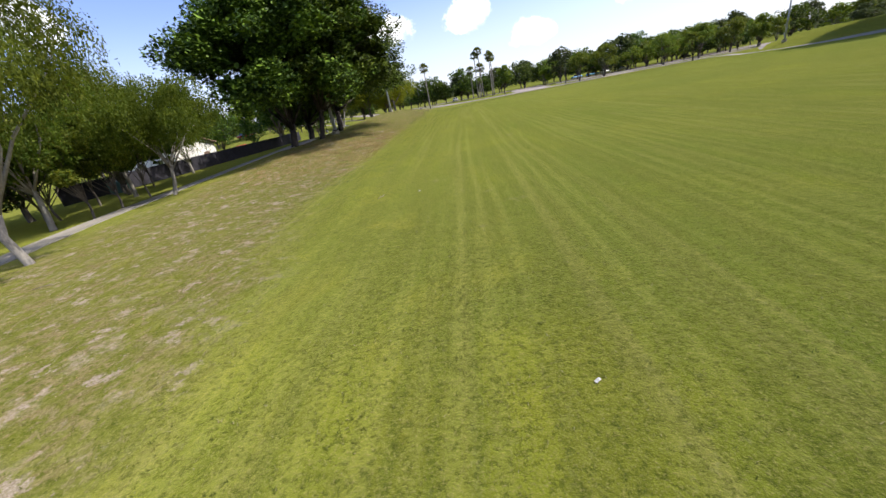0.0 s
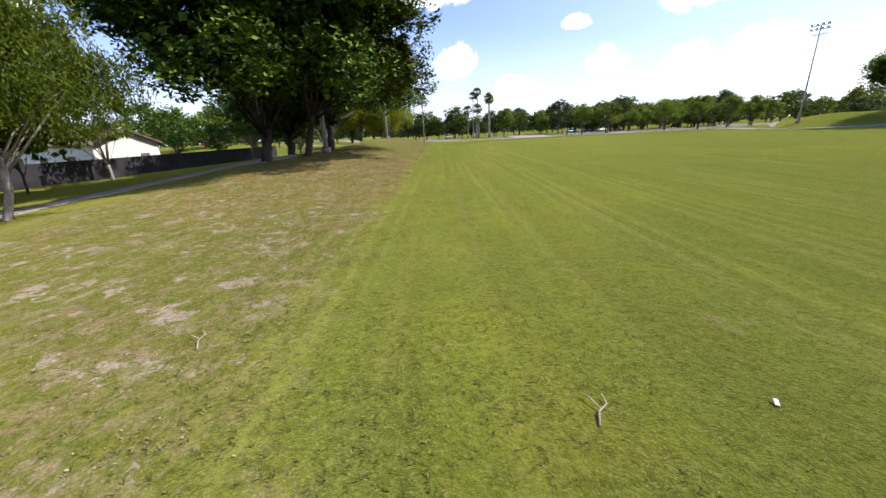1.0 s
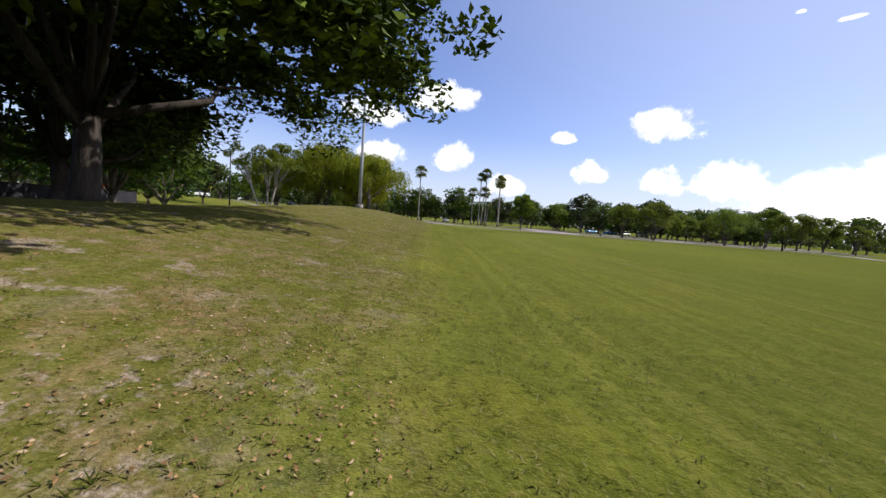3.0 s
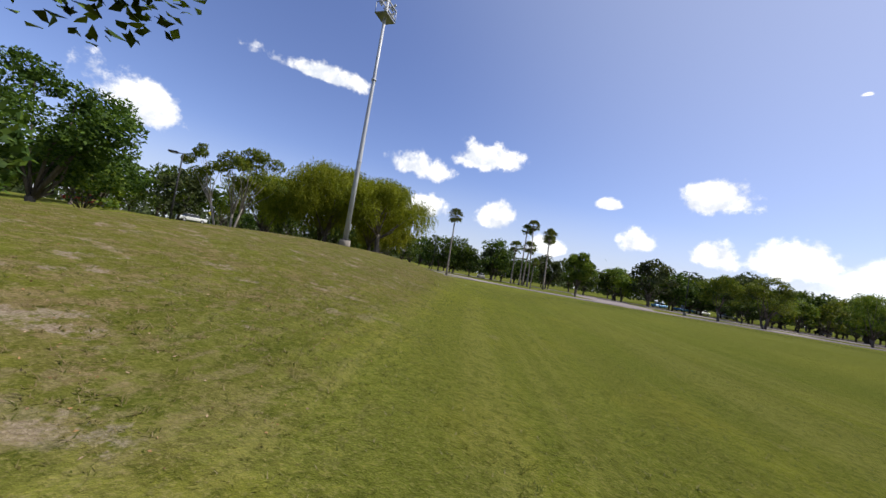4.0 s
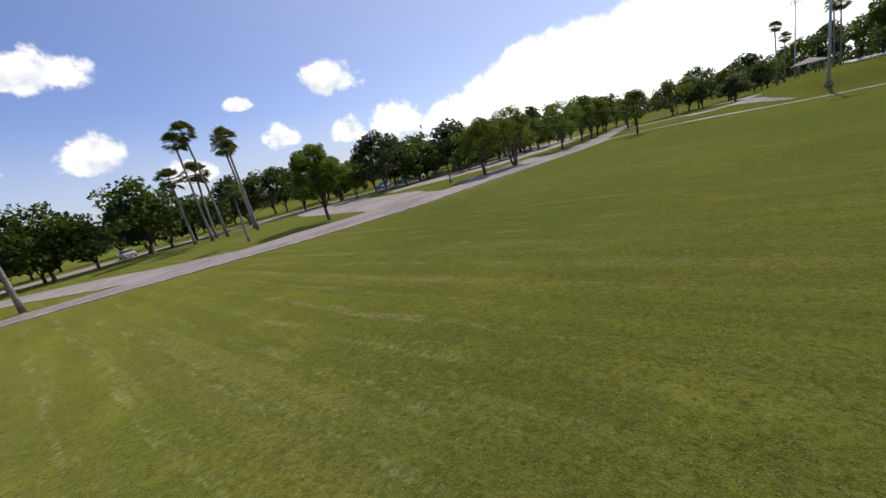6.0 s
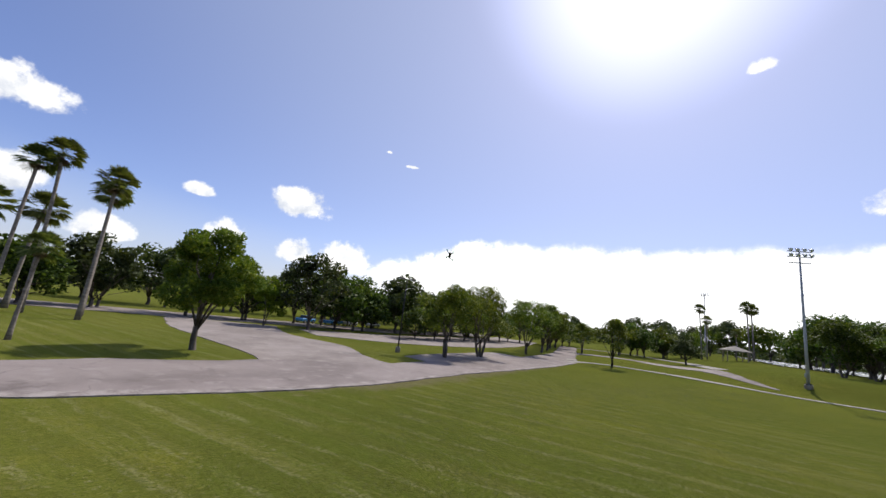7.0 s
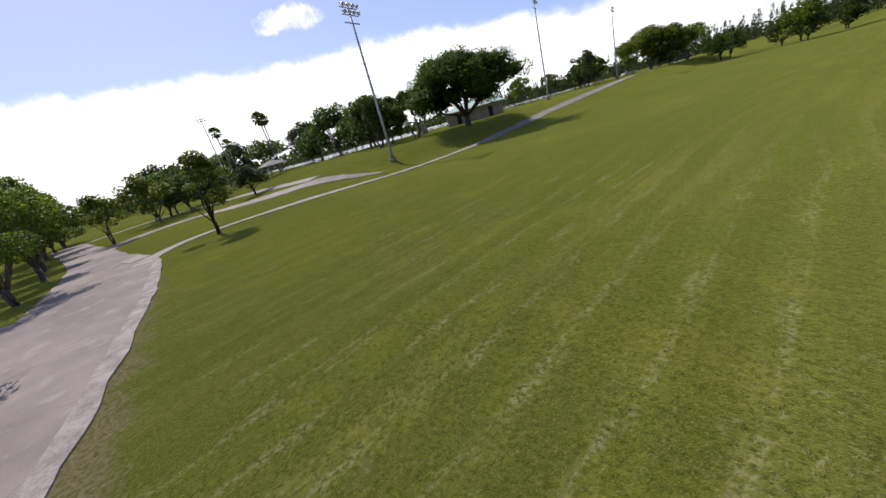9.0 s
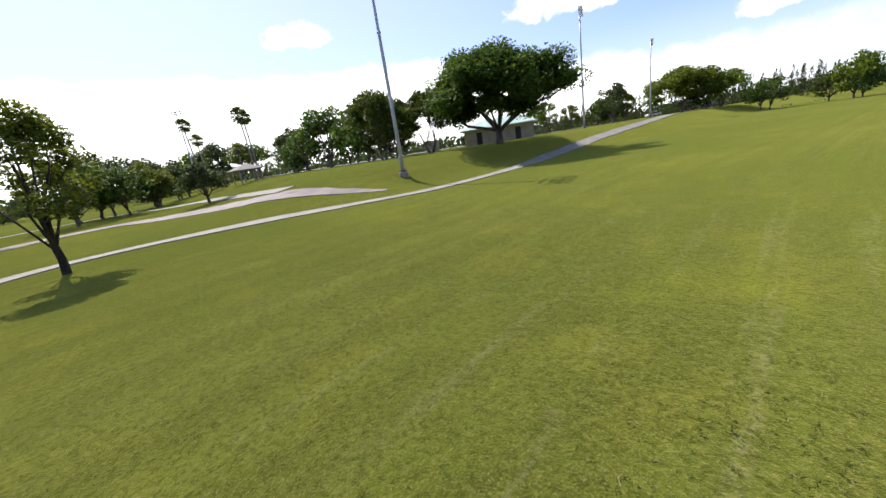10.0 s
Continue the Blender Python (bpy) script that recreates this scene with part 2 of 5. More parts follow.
CARBON = speckled("carbon_plate", (0.008, 0.008, 0.009), (0.022, 0.022, 0.024), 30, 300, 0.4, 0.0, 0.1)
PROP_GREEN = leafy("green_plastic", (0.03, 0.40, 0.26), (0.05, 0.52, 0.35), (0.08, 0.62, 0.42), 0.55)


def paint(name, c):
    return speckled(name, tuple(v * 0.85 for v in c), c, 1.5, 12, 0.3, 0.1, 0.03, 0.5)


CAR_BLUE, CAR_WHITE, CAR_RED, CAR_DARK = (paint(n, c) for n, c in (("blue_paint", (0.05, 0.24, 0.55)), ("white_paint", (0.72, 0.72, 0.72)), ("red_paint", (0.5, 0.05, 0.03)), ("dark_paint", (0.03, 0.032, 0.036))))


def turf():
    """Mown grass with mower lines along y, yellow patches, and thin dry turf with bare sandy soil along the west side."""
    m, n, b, p = surface("turf", 0.95, 0.0, 0.0)
    b.inputs["Diffuse Roughness"].default_value = 0.4
    b.inputs["Sheen Weight"].default_value, b.inputs["Sheen Roughness"].default_value = 0.34, 0.5
    b.inputs["Sheen Tint"].default_value = (0.66, 0.66, 0.12, 1.0)
    xyz = n.put("ShaderNodeSeparateXYZ")
    n.wire(p, xyz.inputs[0])
    x, y = xyz.outputs[0], xyz.outputs[1]
    broad, mid, small = n.noise(p, 0.06, 3.0), n.noise(p, 0.45, 4.0), n.noise(p, 2.6, 4.0, 0.62)
    clump, tiny = n.noise(p, 9.0, 5.0, 0.72), n.noise(p, 34.0, 3.0, 0.7)
    c = n.mix(n.step(broad, 0.36, 0.64), (0.067, 0.084, 0.0121), (0.098, 0.112, 0.0157))
    c = n.mix(n.math("MULTIPLY", n.step(mid, 0.50, 0.68), 0.7), c, (0.142, 0.137, 0.0180))
    c = n.mix(n.math("MULTIPLY", n.step(n.noise(n.vec(p, (1, 1, 1), (17, 40, 0)), 0.13, 4.0, 0.6), 0.52, 0.66), 0.60), c, (0.152, 0.162, 0.0150))
    c = n.mix(n.math("MULTIPLY", n.step(n.noise(n.vec(p, (1, 0.6, 1), (60, 11, 0)), 0.045, 4.0, 0.6), 0.47, 0.60), 0.72), c, (0.052, 0.080, 0.0090))
    # mower lines: north to south on the long lawn, swinging to the north-west beyond it
    across = n.math("ADD", x, n.math("MULTIPLY", n.math("MAXIMUM", n.math("SUBTRACT", y, 84.0), 0.0), 0.14))
    rows = n.put("ShaderNodeCombineXYZ")
    n.wire(across, rows.inputs[0])
    n.wire(y, rows.inputs[1])
    q = rows.outputs[0]
    streak = n.noise(n.vec(q, (1.25, 0.025, 1)), 1.0, 3.0, 0.6)
    streak2 = n.noise(n.vec(q, (3.0, 0.045, 1), (7, 3, 0)), 1.0, 2.0, 0.6)
    where = n.step(n.noise(n.vec(q, (1, 0.35, 1)), 0.16, 3.0), 0.34, 0.56)
    c = n.mix(n.math("MULTIPLY", n.math("MULTIPLY", n.step(streak, 0.50, 0.62), where), n.step(x, 56.0, 40.0, 0.25, 0.55)), c, (0.155, 0.146, 0.0400))
    c = n.mix(n.math("MULTIPLY", n.step(streak2, 0.54, 0.66), 0.32), c, (0.051, 0.062, 0.0109))
    bits = n.noise(n.vec(q, (7.0, 5.0, 1), (2, 9, 0)), 1.0, 5.0, 0.75)
    strewn = n.math("MULTIPLY", n.math("MULTIPLY", where, n.step(streak, 0.37, 0.53)), n.math("MULTIPLY", n.step(y, 70.0, 96.0, 0.20, 1.0), n.step(x, 44.0, 36.0, 0.08, 1.0)))
    c = n.mix(n.math("MULTIPLY", n.math("MULTIPLY", n.step(bits, 0.55, 0.64), strewn), 0.75), c, (0.26, 0.24, 0.13))
    swath = n.math("SINE", n.math("MULTIPLY", n.math("ADD", across, n.math("MULTIPLY", n.noise(p, 0.05, 2.0), 6.0)), 3.4))
    c = n.mix(n.step(swath, -0.6, 0.6, 0.0, 0.36), c, (0.055, 0.062, 0.0109))
    wheel = n.math("SINE", n.math("MULTIPLY", n.math("ADD", across, n.math("MULTIPLY", n.noise(n.vec(q, (0.4, 0.05, 1)), 1.0, 3.0), 1.2)), 10.5))
    lanes = n.step(n.noise(n.vec(q, (0.32, 0.02, 1), (5, 23, 0)), 1.0, 3.0), 0.42, 0.58, 0.0, 0.8)
    lanes = n.math("MULTIPLY", lanes, n.math("MULTIPLY", n.step(y, 92.0, 74.0, 0.15, 1.0), n.step(x, 30.0, 10.0, 0.25, 1.0)))
    c = n.mix(n.math("MULTIPLY", n.step(wheel, -0.2, 0.8), n.math("MULTIPLY", lanes, 0.42)), c, (0.175, 0.180, 0.040))
    c = n.mix(n.math("MULTIPLY", n.step(wheel, -0.2, -0.9), n.math("MULTIPLY", lanes, 0.42)), c, (0.052, 0.074, 0.009))
    # straw left by the mower in broken lines
    rut = n.math("SINE", n.math("MULTIPLY", n.math("ADD", across, n.math("MULTIPLY", n.noise(n.vec(q, (0.3, 0.06, 1), (4, 4, 0)), 1.0, 3.0), 1.6)), 4.6))
    broken = n.math("MULTIPLY", n.step(n.noise(n.vec(q, (2.2, 0.5, 1), (11, 2, 0)), 1.0, 4.0, 0.65), 0.46, 0.60), n.step(n.noise(n.vec(p, (1, 1, 1), (8, 8, 0)), 9.0, 3.0, 0.6), 0.40, 0.58))
    rut = n.math("MULTIPLY", n.math("MULTIPLY", n.step(rut, 0.45, 0.95), broken), n.math("MULTIPLY", n.step(y, 84.0, 94.0), n.step(x, 60.0, 40.0)))
    c = n.mix(n.math("MULTIPLY", rut, 0.68), c, (0.26, 0.24, 0.125))
    # clumps of blades: shade painted into the hollows between them, light onto the tips
    gap_shade = n.noise(n.vec(p, (1, 1, 1), (5, 19, 0)), 5.5, 4.0, 0.7)
    c = n.mix(n.math("MULTIPLY", n.step(gap_shade, 0.60, 0.69), 0.6), c, (0.022, 0.029, 0.005))
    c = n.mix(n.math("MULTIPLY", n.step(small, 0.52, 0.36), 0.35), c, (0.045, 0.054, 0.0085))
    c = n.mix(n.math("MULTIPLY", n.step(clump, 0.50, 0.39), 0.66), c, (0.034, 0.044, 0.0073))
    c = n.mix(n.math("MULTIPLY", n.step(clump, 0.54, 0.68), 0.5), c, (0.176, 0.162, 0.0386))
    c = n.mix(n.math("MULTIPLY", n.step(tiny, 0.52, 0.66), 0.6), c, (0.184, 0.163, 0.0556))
    # dry west side
    wob = n.math("ADD", n.math("MULTIPLY", n.math("SUBTRACT", n.noise(p, 0.35, 3.0), 0.5), 2.6), n.math("MULTIPLY", n.math("SUBTRACT", small, 0.5), 1.6))
    rim = n.math("SUBTRACT", n.math("ADD", x, wob), n.step(y, 9.0, -3.0, 0.0, 2.6))
    side = n.step(n.math("ADD", rim, n.math("MULTIPLY", n.math("SUBTRACT", clump, 0.5), 2.0)), 1.0, -1.9)
    ends = n.math("MULTIPLY", n.step(y, 110.0, 90.0), n.step(n.math("ADD", x, n.math("MULTIPLY", wob, 1.5)), -15.0, -9.5))
    # under the shade trees the turf is thinnest, further on it is yellowed grass
    bare = n.math("MULTIPLY", n.step(y, 12.0, 20.0), n.step(y, 46.0, 36.0))
    lush = n.step(n.math("ADD", n.math("MULTIPLY", n.noise(p, 0.55, 4.0, 0.6), 0.6), n.math("MULTIPLY", n.noise(p, 2.2, 4.0, 0.65), 0.4)), 0.44, 0.56)
    dry = n.math("MULTIPLY", n.math("MULTIPLY", side, ends), n.math("SUBTRACT", 1.0, n.math("MULTIPLY", lush, n.step(bare, 0.0, 1.0, 0.80, 0.72))))
    straw = n.mix(n.step(small, 0.38, 0.62), (0.112, 0.078, 0.040), (0.172, 0.122, 0.074))
    straw = n.mix(n.math("MULTIPLY", bare, 0.65), straw, n.mix(n.step(small, 0.4, 0.6), (0.190, 0.100, 0.047), (0.265, 0.160, 0.092)))
    straw = n.mix(n.math("MULTIPLY", n.step(clump, 0.50, 0.40), 0.8), straw, (0.062, 0.046, 0.018))
    straw = n.mix(n.math("MULTIPLY", n.step(tiny, 0.53, 0.63), 0.7), straw, (0.245, 0.180, 0.110))
    c = n.mix(n.math("MULTIPLY", dry, n.step(n.math("ADD", n.math("MULTIPLY", n.noise(p, 1.3, 4.0), 0.5), n.math("MULTIPLY", clump, 0.5)), 0.44, 0.53, n.step(bare, 0.0, 1.0, 0.10, 0.40), n.step(bare, 0.0, 1.0, 0.80, 0.86))), c, straw)
    soil = n.math("MULTIPLY", dry, n.step(n.noise(n.vec(p, (1, 1, 1), (31, 5, 0)), 1.0, 6.0, 0.7), n.step(y, 22.0, 12.0, 0.565, 0.525), n.step(y, 22.0, 12.0, 0.64, 0.60)))
    c = n.mix(n.math("MULTIPLY", soil, 0.85), c, n.mix(n.step(tiny, 0.35, 0.65), (0.185, 0.138, 0.108), (0.315, 0.250, 0.205)))
    # tussocks on the dry side: dark olive tufts, pale combed-over straw and trodden pink-grey soil between them
    tus = n.noise(n.vec(p, (1, 1, 1), (13, 51, 0)), 2.9, 5.0, 0.62)
    comb = n.noise(n.vec(p, (1.5, 0.8, 1), (71, 9, 0)), 3.4, 6.0, 0.70)
    thin = n.math("MULTIPLY", side, ends)
    tan = n.math("MULTIPLY", thin, n.step(y, 42.0, 54.0, 1.0, 0.8))
    c = n.mix(n.math("MULTIPLY", thin, n.step(tus, 0.54, 0.42, 0.0, 0.72)), c, n.mix(n.step(tiny, 0.42, 0.62), (0.058, 0.066, 0.011), (0.118, 0.116, 0.026)))
    c = n.mix(n.math("MULTIPLY", tan, n.step(comb, 0.52, 0.60, 0.0, 0.66)), c, n.mix(n.step(tiny, 0.4, 0.6), (0.128, 0.092, 0.052), (0.205, 0.160, 0.098)))
    trod = n.math("MULTIPLY", n.step(n.noise(n.vec(p, (1, 1, 1), (44, 23, 0)), 0.9, 7.0, 0.72), n.step(y, 46.0, 56.0, 0.57, 0.58), n.step(y, 46.0, 56.0, 0.61, 0.62)), n.step(tus, 0.42, 0.50))
    c = n.mix(n.math("MULTIPLY", n.math("MULTIPLY", tan, trod), 0.85), c, n.mix(n.step(tiny, 0.35, 0.65), (0.165, 0.120, 0.098), (0.330, 0.265, 0.230)))
    n.wire(n.step(thin, 0.0, 1.0, 0.34, 0.12), b.inputs["Sheen Weight"])
    # worn spots out in the field
    worn = n.math("MULTIPLY", n.step(n.noise(n.vec(p, (1, 1, 1), (3, 77, 0)), 0.5, 5.0, 0.65), 0.64, 0.72), 0.5)
    c = n.mix(worn, c, (0.165, 0.132, 0.072))
    # dusty brown turf along the road edge
    line = n.math("ADD", n.math("MULTIPLY", n.math("MAXIMUM", n.math("SUBTRACT", 27.0, x), 0.0), 0.38), n.math("MULTIPLY", n.math("MAXIMUM", n.math("SUBTRACT", x, 58.0), 0.0), 0.10))
    gone = n.math("SUBTRACT", n.math("SUBTRACT", y, line), 112.0)
    edge = n.step(n.math("ADD", gone, n.math("MULTIPLY", n.math("SUBTRACT", n.math("ADD", small, mid), 1.0), 3.2)), -1.5, -0.2)
    edge = n.math("MULTIPLY", edge, n.math("MULTIPLY", n.step(gone, 1.5, 0.8), n.step(x, 78.0, 70.0)))
    c = n.mix(n.math("MULTIPLY", edge, 0.8), c, n.mix(n.step(clump, 0.4, 0.6), (0.085, 0.066, 0.034), (0.19, 0.15, 0.105)))
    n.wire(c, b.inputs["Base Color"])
    h = n.math("ADD", n.math("ADD", n.math("MULTIPLY", small, 0.5), n.math("MULTIPLY", clump, 0.6)), n.math("MULTIPLY", tiny, 0.25))
    h = n.math("ADD", h, n.math("MULTIPLY", n.math("MULTIPLY", thin, n.math("SUBTRACT", comb, tus)), 0.9))
    n.wire(n.bump(h, 1.0, 0.07), b.inputs["Normal"])
    return m


TURF = turf()


def blades():
    """Grass leaves: greens and yellow-greens, straw on the dry west side."""
    m, n, b, p = surface("grass_blade", 0.75, 0.0, 0.10)
    xyz = n.put("ShaderNodeSeparateXYZ")
    n.wire(p, xyz.inputs[0])
    rnd = n.put("ShaderNodeNewGeometry").outputs["Random Per Island"]
    c = n.mix(n.step(rnd, 0.0, 0.75), (0.052, 0.068, 0.009), (0.112, 0.122, 0.019))
    c = n.mix(n.math("MULTIPLY", n.step(n.noise(p, 0.45, 4.0), 0.50, 0.66), 0.5), c, (0.150, 0.145, 0.020))
    c = n.mix(n.step(rnd, 0.86, 0.98), c, (0.230, 0.205, 0.095))
    rim = n.math("SUBTRACT", n.math("ADD", xyz.outputs[0], n.math("MULTIPLY", n.math("SUBTRACT", n.noise(p, 0.35, 3.0), 0.5), 2.6)), n.step(xyz.outputs[1], 9.0, -3.0, 0.0, 2.6))
    dry = n.math("MULTIPLY", n.step(rim, 1.0, -1.9, 0.0, 0.85), n.step(n.math("ADD", rnd, n.noise(p, 1.3, 4.0)), 0.75, 1.05))
    c = n.mix(n.math("MULTIPLY", dry, 0.85), c, n.mix(rnd, (0.135, 0.088, 0.040), (0.250, 0.185, 0.105)))
    n.wire(c, b.inputs["Base Color"])
    up = n.put("ShaderNodeCombineXYZ")
    up.inputs[2].default_value = 1.0
    n.wire(up.outputs[0], b.inputs["Normal"])
    tr = n.put("ShaderNodeBsdfTranslucent")
    mx = n.put("ShaderNodeMixShader")
    mx.inputs[0].default_value = 0.15
    n.wire(c, tr.inputs[0])
    n.wire(b.outputs[0], mx.inputs[1])
    n.wire(tr.outputs[0], mx.inputs[2])
    n.wire(mx.outputs[0], m.node_tree.nodes["Material Output"].inputs[0])
    return m


BLADE = blades()

# ---- helpers for building ----


def solid(bm, name):
    me = bpy.data.meshes.new(name)
    bm.to_mesh(me)
    bm.free()
    return me


def quads(name, verts, faces=None):
    """A mesh of loose quads from an array of corner points, four a quad."""
    verts = np.asarray(verts, np.float32).reshape(-1, 3)
    n = len(verts) // 4
    me = bpy.data.meshes.new(name)
    me.vertices.add(4 * n)
    me.vertices.foreach_set("co", verts.ravel())
    me.loops.add(4 * n)
    me.loops.foreach_set("vertex_index", np.arange(4 * n, dtype=np.int32))
    me.polygons.add(n)
    me.polygons.foreach_set("loop_start", np.arange(0, 4 * n, 4, dtype=np.int32))
    me.polygons.foreach_set("loop_total", np.full(n, 4, np.int32))
    me.update(calc_edges=True)
    return me


def part(name, mesh, material, parent=None, label=""):
    if isinstance(mesh, bmesh.types.BMesh):
        mesh = solid(mesh, name)
    if not mesh.materials:
        mesh.materials.append(material)
    ob = new(name, mesh)
    if parent is not None:
        ob.parent = parent
    if label:
        ob["label"] = label
    return ob


def thing(name, x, y, z, label, category, group="", turn=0.0):
    ob = new(name)
    ob.empty_display_size = 0.3
    ob.location, ob.rotation_euler = (x, y, z), (0, 0, radians(turn))
    return tagged(ob, label, category, group)


def box(bm, cx, cy, cz, sx, sy, sz, bevel=0.0, turn=None):
    m = Matrix.Translation((cx, cy, cz)) @ (turn or Matrix()) @ Matrix.Diagonal((sx, sy, sz, 1))
    made = bmesh.ops.create_cube(bm, size=1, matrix=m)["verts"]
    if bevel:
        edges = list({e for v in made for e in v.link_edges})
        bmesh.ops.bevel(bm, geom=edges, offset=bevel, segments=1, affect="EDGES")
    return bm


def tube(bm, pts, radii, sides=8, cap=True):
    """A tapered tube along points."""
    pts = [Vector(p) for p in pts]
    rings = []
    for i, (p, r) in enumerate(zip(pts, radii)):
        d = (pts[min(i + 1, len(pts) - 1)] - pts[max(i - 1, 0)]).normalized()
        a = d.orthogonal().normalized() if abs(d.z) < 0.9 else Vector((1, 0, 0)).cross(d).normalized()
        b = d.cross(a)
        rings.append([bm.verts.new(p + r * (math.cos(2 * math.pi * k / sides) * a + math.sin(2 * math.pi * k / sides) * b)) for k in range(sides)])
    for lo, hi in zip(rings, rings[1:]):
        for k in range(sides):
            f = bm.faces.new((lo[k], lo[(k + 1) % sides], hi[(k + 1) % sides], hi[k]))
            f.smooth = True
    if cap:
        bm.faces.new(rings[-1])
        bm.faces.new(rings[0][::-1])
    return bm


def ease(v):
    v = np.clip(v, 0, 1)
    return v * v * (3 - 2 * v)


def land(x, y):
    """Height of the ground: a low bank along the west side, a terrace in the east, rising ground far in the north-west."""
    w = (1.35 * ease((y - 8) / 30) + 0.7 * ease((y - 50) / 26)) * np.exp(-(((x + 9.5) / 8.5) ** 2)) * ease((112 - y) / 24)
    e = 2.6 * ease((x - 73) / 11) * ease((106 - y) / 24)
    v = 2.2 * ease((-x - 24) / 30) * ease((y - 72) / 35)
    return w + e + v


def zat(x, y):
    return float(land(np.float64(x), np.float64(y)))


# ---- ground, roads and paths ----
def axis(lo, hi, a, b, fine_step):
    inner = np.arange(a, b + 0.01, fine_step)
    left = a - np.geomspace(4, a - lo, 18)[::-1]
    right = b + np.geomspace(4, hi - b, 18)
    return np.concatenate([left, inner, right])


gx, gy = axis(-2600, 2600, -70, 150, 1.6), axis(-2600, 2600, -40, 190, 1.6)
GX, GY = np.meshgrid(gx, gy)
GZ = land(GX, GY) + 0.011 * (np.sin(GX * 0.7 + 1.3 * np.sin(GY * 0.31)) * np.cos(GY * 0.53) - 1.0)
co = np.stack([GX, GY, GZ], -1).reshape(-1, 3).astype(np.float32)
nx, ny = len(gx), len(gy)
idx = np.arange(nx * ny).reshape(ny, nx)
fq = np.stack([idx[:-1, :-1], idx[:-1, 1:], idx[1:, 1:], idx[1:, :-1]], -1).reshape(-1, 4)
me = bpy.data.meshes.new("ground")
me.vertices.add(len(co))
me.vertices.foreach_set("co", co.ravel())
me.loops.add(fq.size)
me.loops.foreach_set("vertex_index", fq.ravel().astype(np.int32))
me.polygons.add(len(fq))
me.polygons.foreach_set("loop_start", np.arange(0, fq.size, 4, dtype=np.int32))
me.polygons.foreach_set("loop_total", np.full(len(fq), 4, np.int32))
me.polygons.foreach_set("use_smooth", np.ones(len(fq), bool))
me.update(calc_edges=True)
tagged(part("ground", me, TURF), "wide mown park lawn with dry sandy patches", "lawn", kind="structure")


def resample(pts, step=1.5):
    pts = [np.array(p, float) for p in pts]
    out = []
    for i in range(len(pts) - 1):
        p0, p1, p2, p3 = pts[max(i - 1, 0)], pts[i], pts[i + 1], pts[min(i + 2, len(pts) - 1)]
        k = max(2, int(np.linalg.norm(p2 - p1) / step))
        for j in range(k):
            t = j / k
            out.append(0.5 * (2 * p1 + (p2 - p0) * t + (2 * p0 - 5 * p1 + 4 * p2 - p3) * t * t + (3 * p1 - p0 - 3 * p2 + p3) * t**3))
    return np.array(out + [pts[-1]])


def strip(name, left, right, lift, material, label, category, rag=0.0, cols=6, seed=1):
    """Paving between two edge lines, laid over the ground, with a real edge."""
    r = np.random.default_rng(seed)
    a, b = resample(left, 0.5 if rag else 1.5), resample(right, 0.5 if rag else 1.5)
    n = max(len(a), len(b))
    a = np.stack([np.interp(np.linspace(0, 1, n), np.linspace(0, 1, len(a)), a[:, k]) for k in (0, 1)], -1)
    b = np.stack([np.interp(np.linspace(0, 1, n), np.linspace(0, 1, len(b)), b[:, k]) for k in (0, 1)], -1)
    if rag:
        soft = np.array([1, 2, 3, 2, 1]) / 4.5
        for line in (a, b):
            for k in (0, 1):
                line[:, k] += rag * np.convolve(r.normal(0, 1, n), soft, "same") + 0.35 * rag * r.normal(0, 1, n)
    bm = bmesh.new()
    rows = []
    for i in range(n):
        row = []
        for k in range(cols + 1):
            q = a[i] + (b[i] - a[i]) * k / cols
            row.append(bm.verts.new((q[0], q[1], zat(*q) + lift)))
        rows.append(row)
    for u, v in zip(rows, rows[1:]):
        for k in range(cols):
            bm.faces.new((u[k], u[k + 1], v[k + 1], v[k]))
    edge = [e for e in bm.edges if e.is_boundary]
    out = bmesh.ops.extrude_edge_only(bm, edges=edge)["geom"]
    for g in out:
        if isinstance(g, bmesh.types.BMVert):
            g.co.z -= 0.14
    bmesh.ops.recalc_face_normals(bm, faces=bm.faces)
    return tagged(part(name, bm, material), label, category, kind="structure")


def path(name, pts, width, lift, material, label, category, rag=0.0, seed=1):
    c = resample(pts)
    d = np.gradient(c, axis=0)
    d /= np.linalg.norm(d, axis=1)[:, None]
    nrm = np.stack([-d[:, 1], d[:, 0]], -1) * width / 2
    return strip(name, list(c + nrm), list(c - nrm), lift, material, label, category, rag, 4, seed)


ROAD_NEAR = [(-75, 150), (-40, 137), (-18, 128.0), (-3, 123.4), (9.6, 117.6), (13.2, 115.9), (17.2, 114.5), (22, 113.2), (28.5, 112.5), (38, 112.5), (46, 111.9), (58, 111.4), (67.5, 111.7), (73.5, 112.9), (84, 115.6), (98, 119), (130, 127)]
ROAD_FAR = [(-75, 155), (-40, 141.5), (-18, 132.2), (-2, 127.2), (12.3, 123.4), (17.6, 123.0), (21.2, 121.7), (26, 121.2), (33, 118.5), (39, 118.2), (46.5, 118.1), (58, 118.0), (70, 118.6), (82, 120.0), (98, 123.6), (130, 132)]
strip("road", ROAD_NEAR, ROAD_FAR, 0.030, ASPHALT, "bleached pinkish asphalt park road with crumbling edges", "road", 0.10)
strip("verge", [(p[0] - 0.1, p[1] - 0.15) for p in ROAD_NEAR[1:14]], [(p[0] + 0.2, p[1] + 0.5) for p in ROAD_NEAR[1:14]], 0.040, SHOULDER, "worn pale gutter strip along the road edge", "gutter", 0.05, 3, 5)
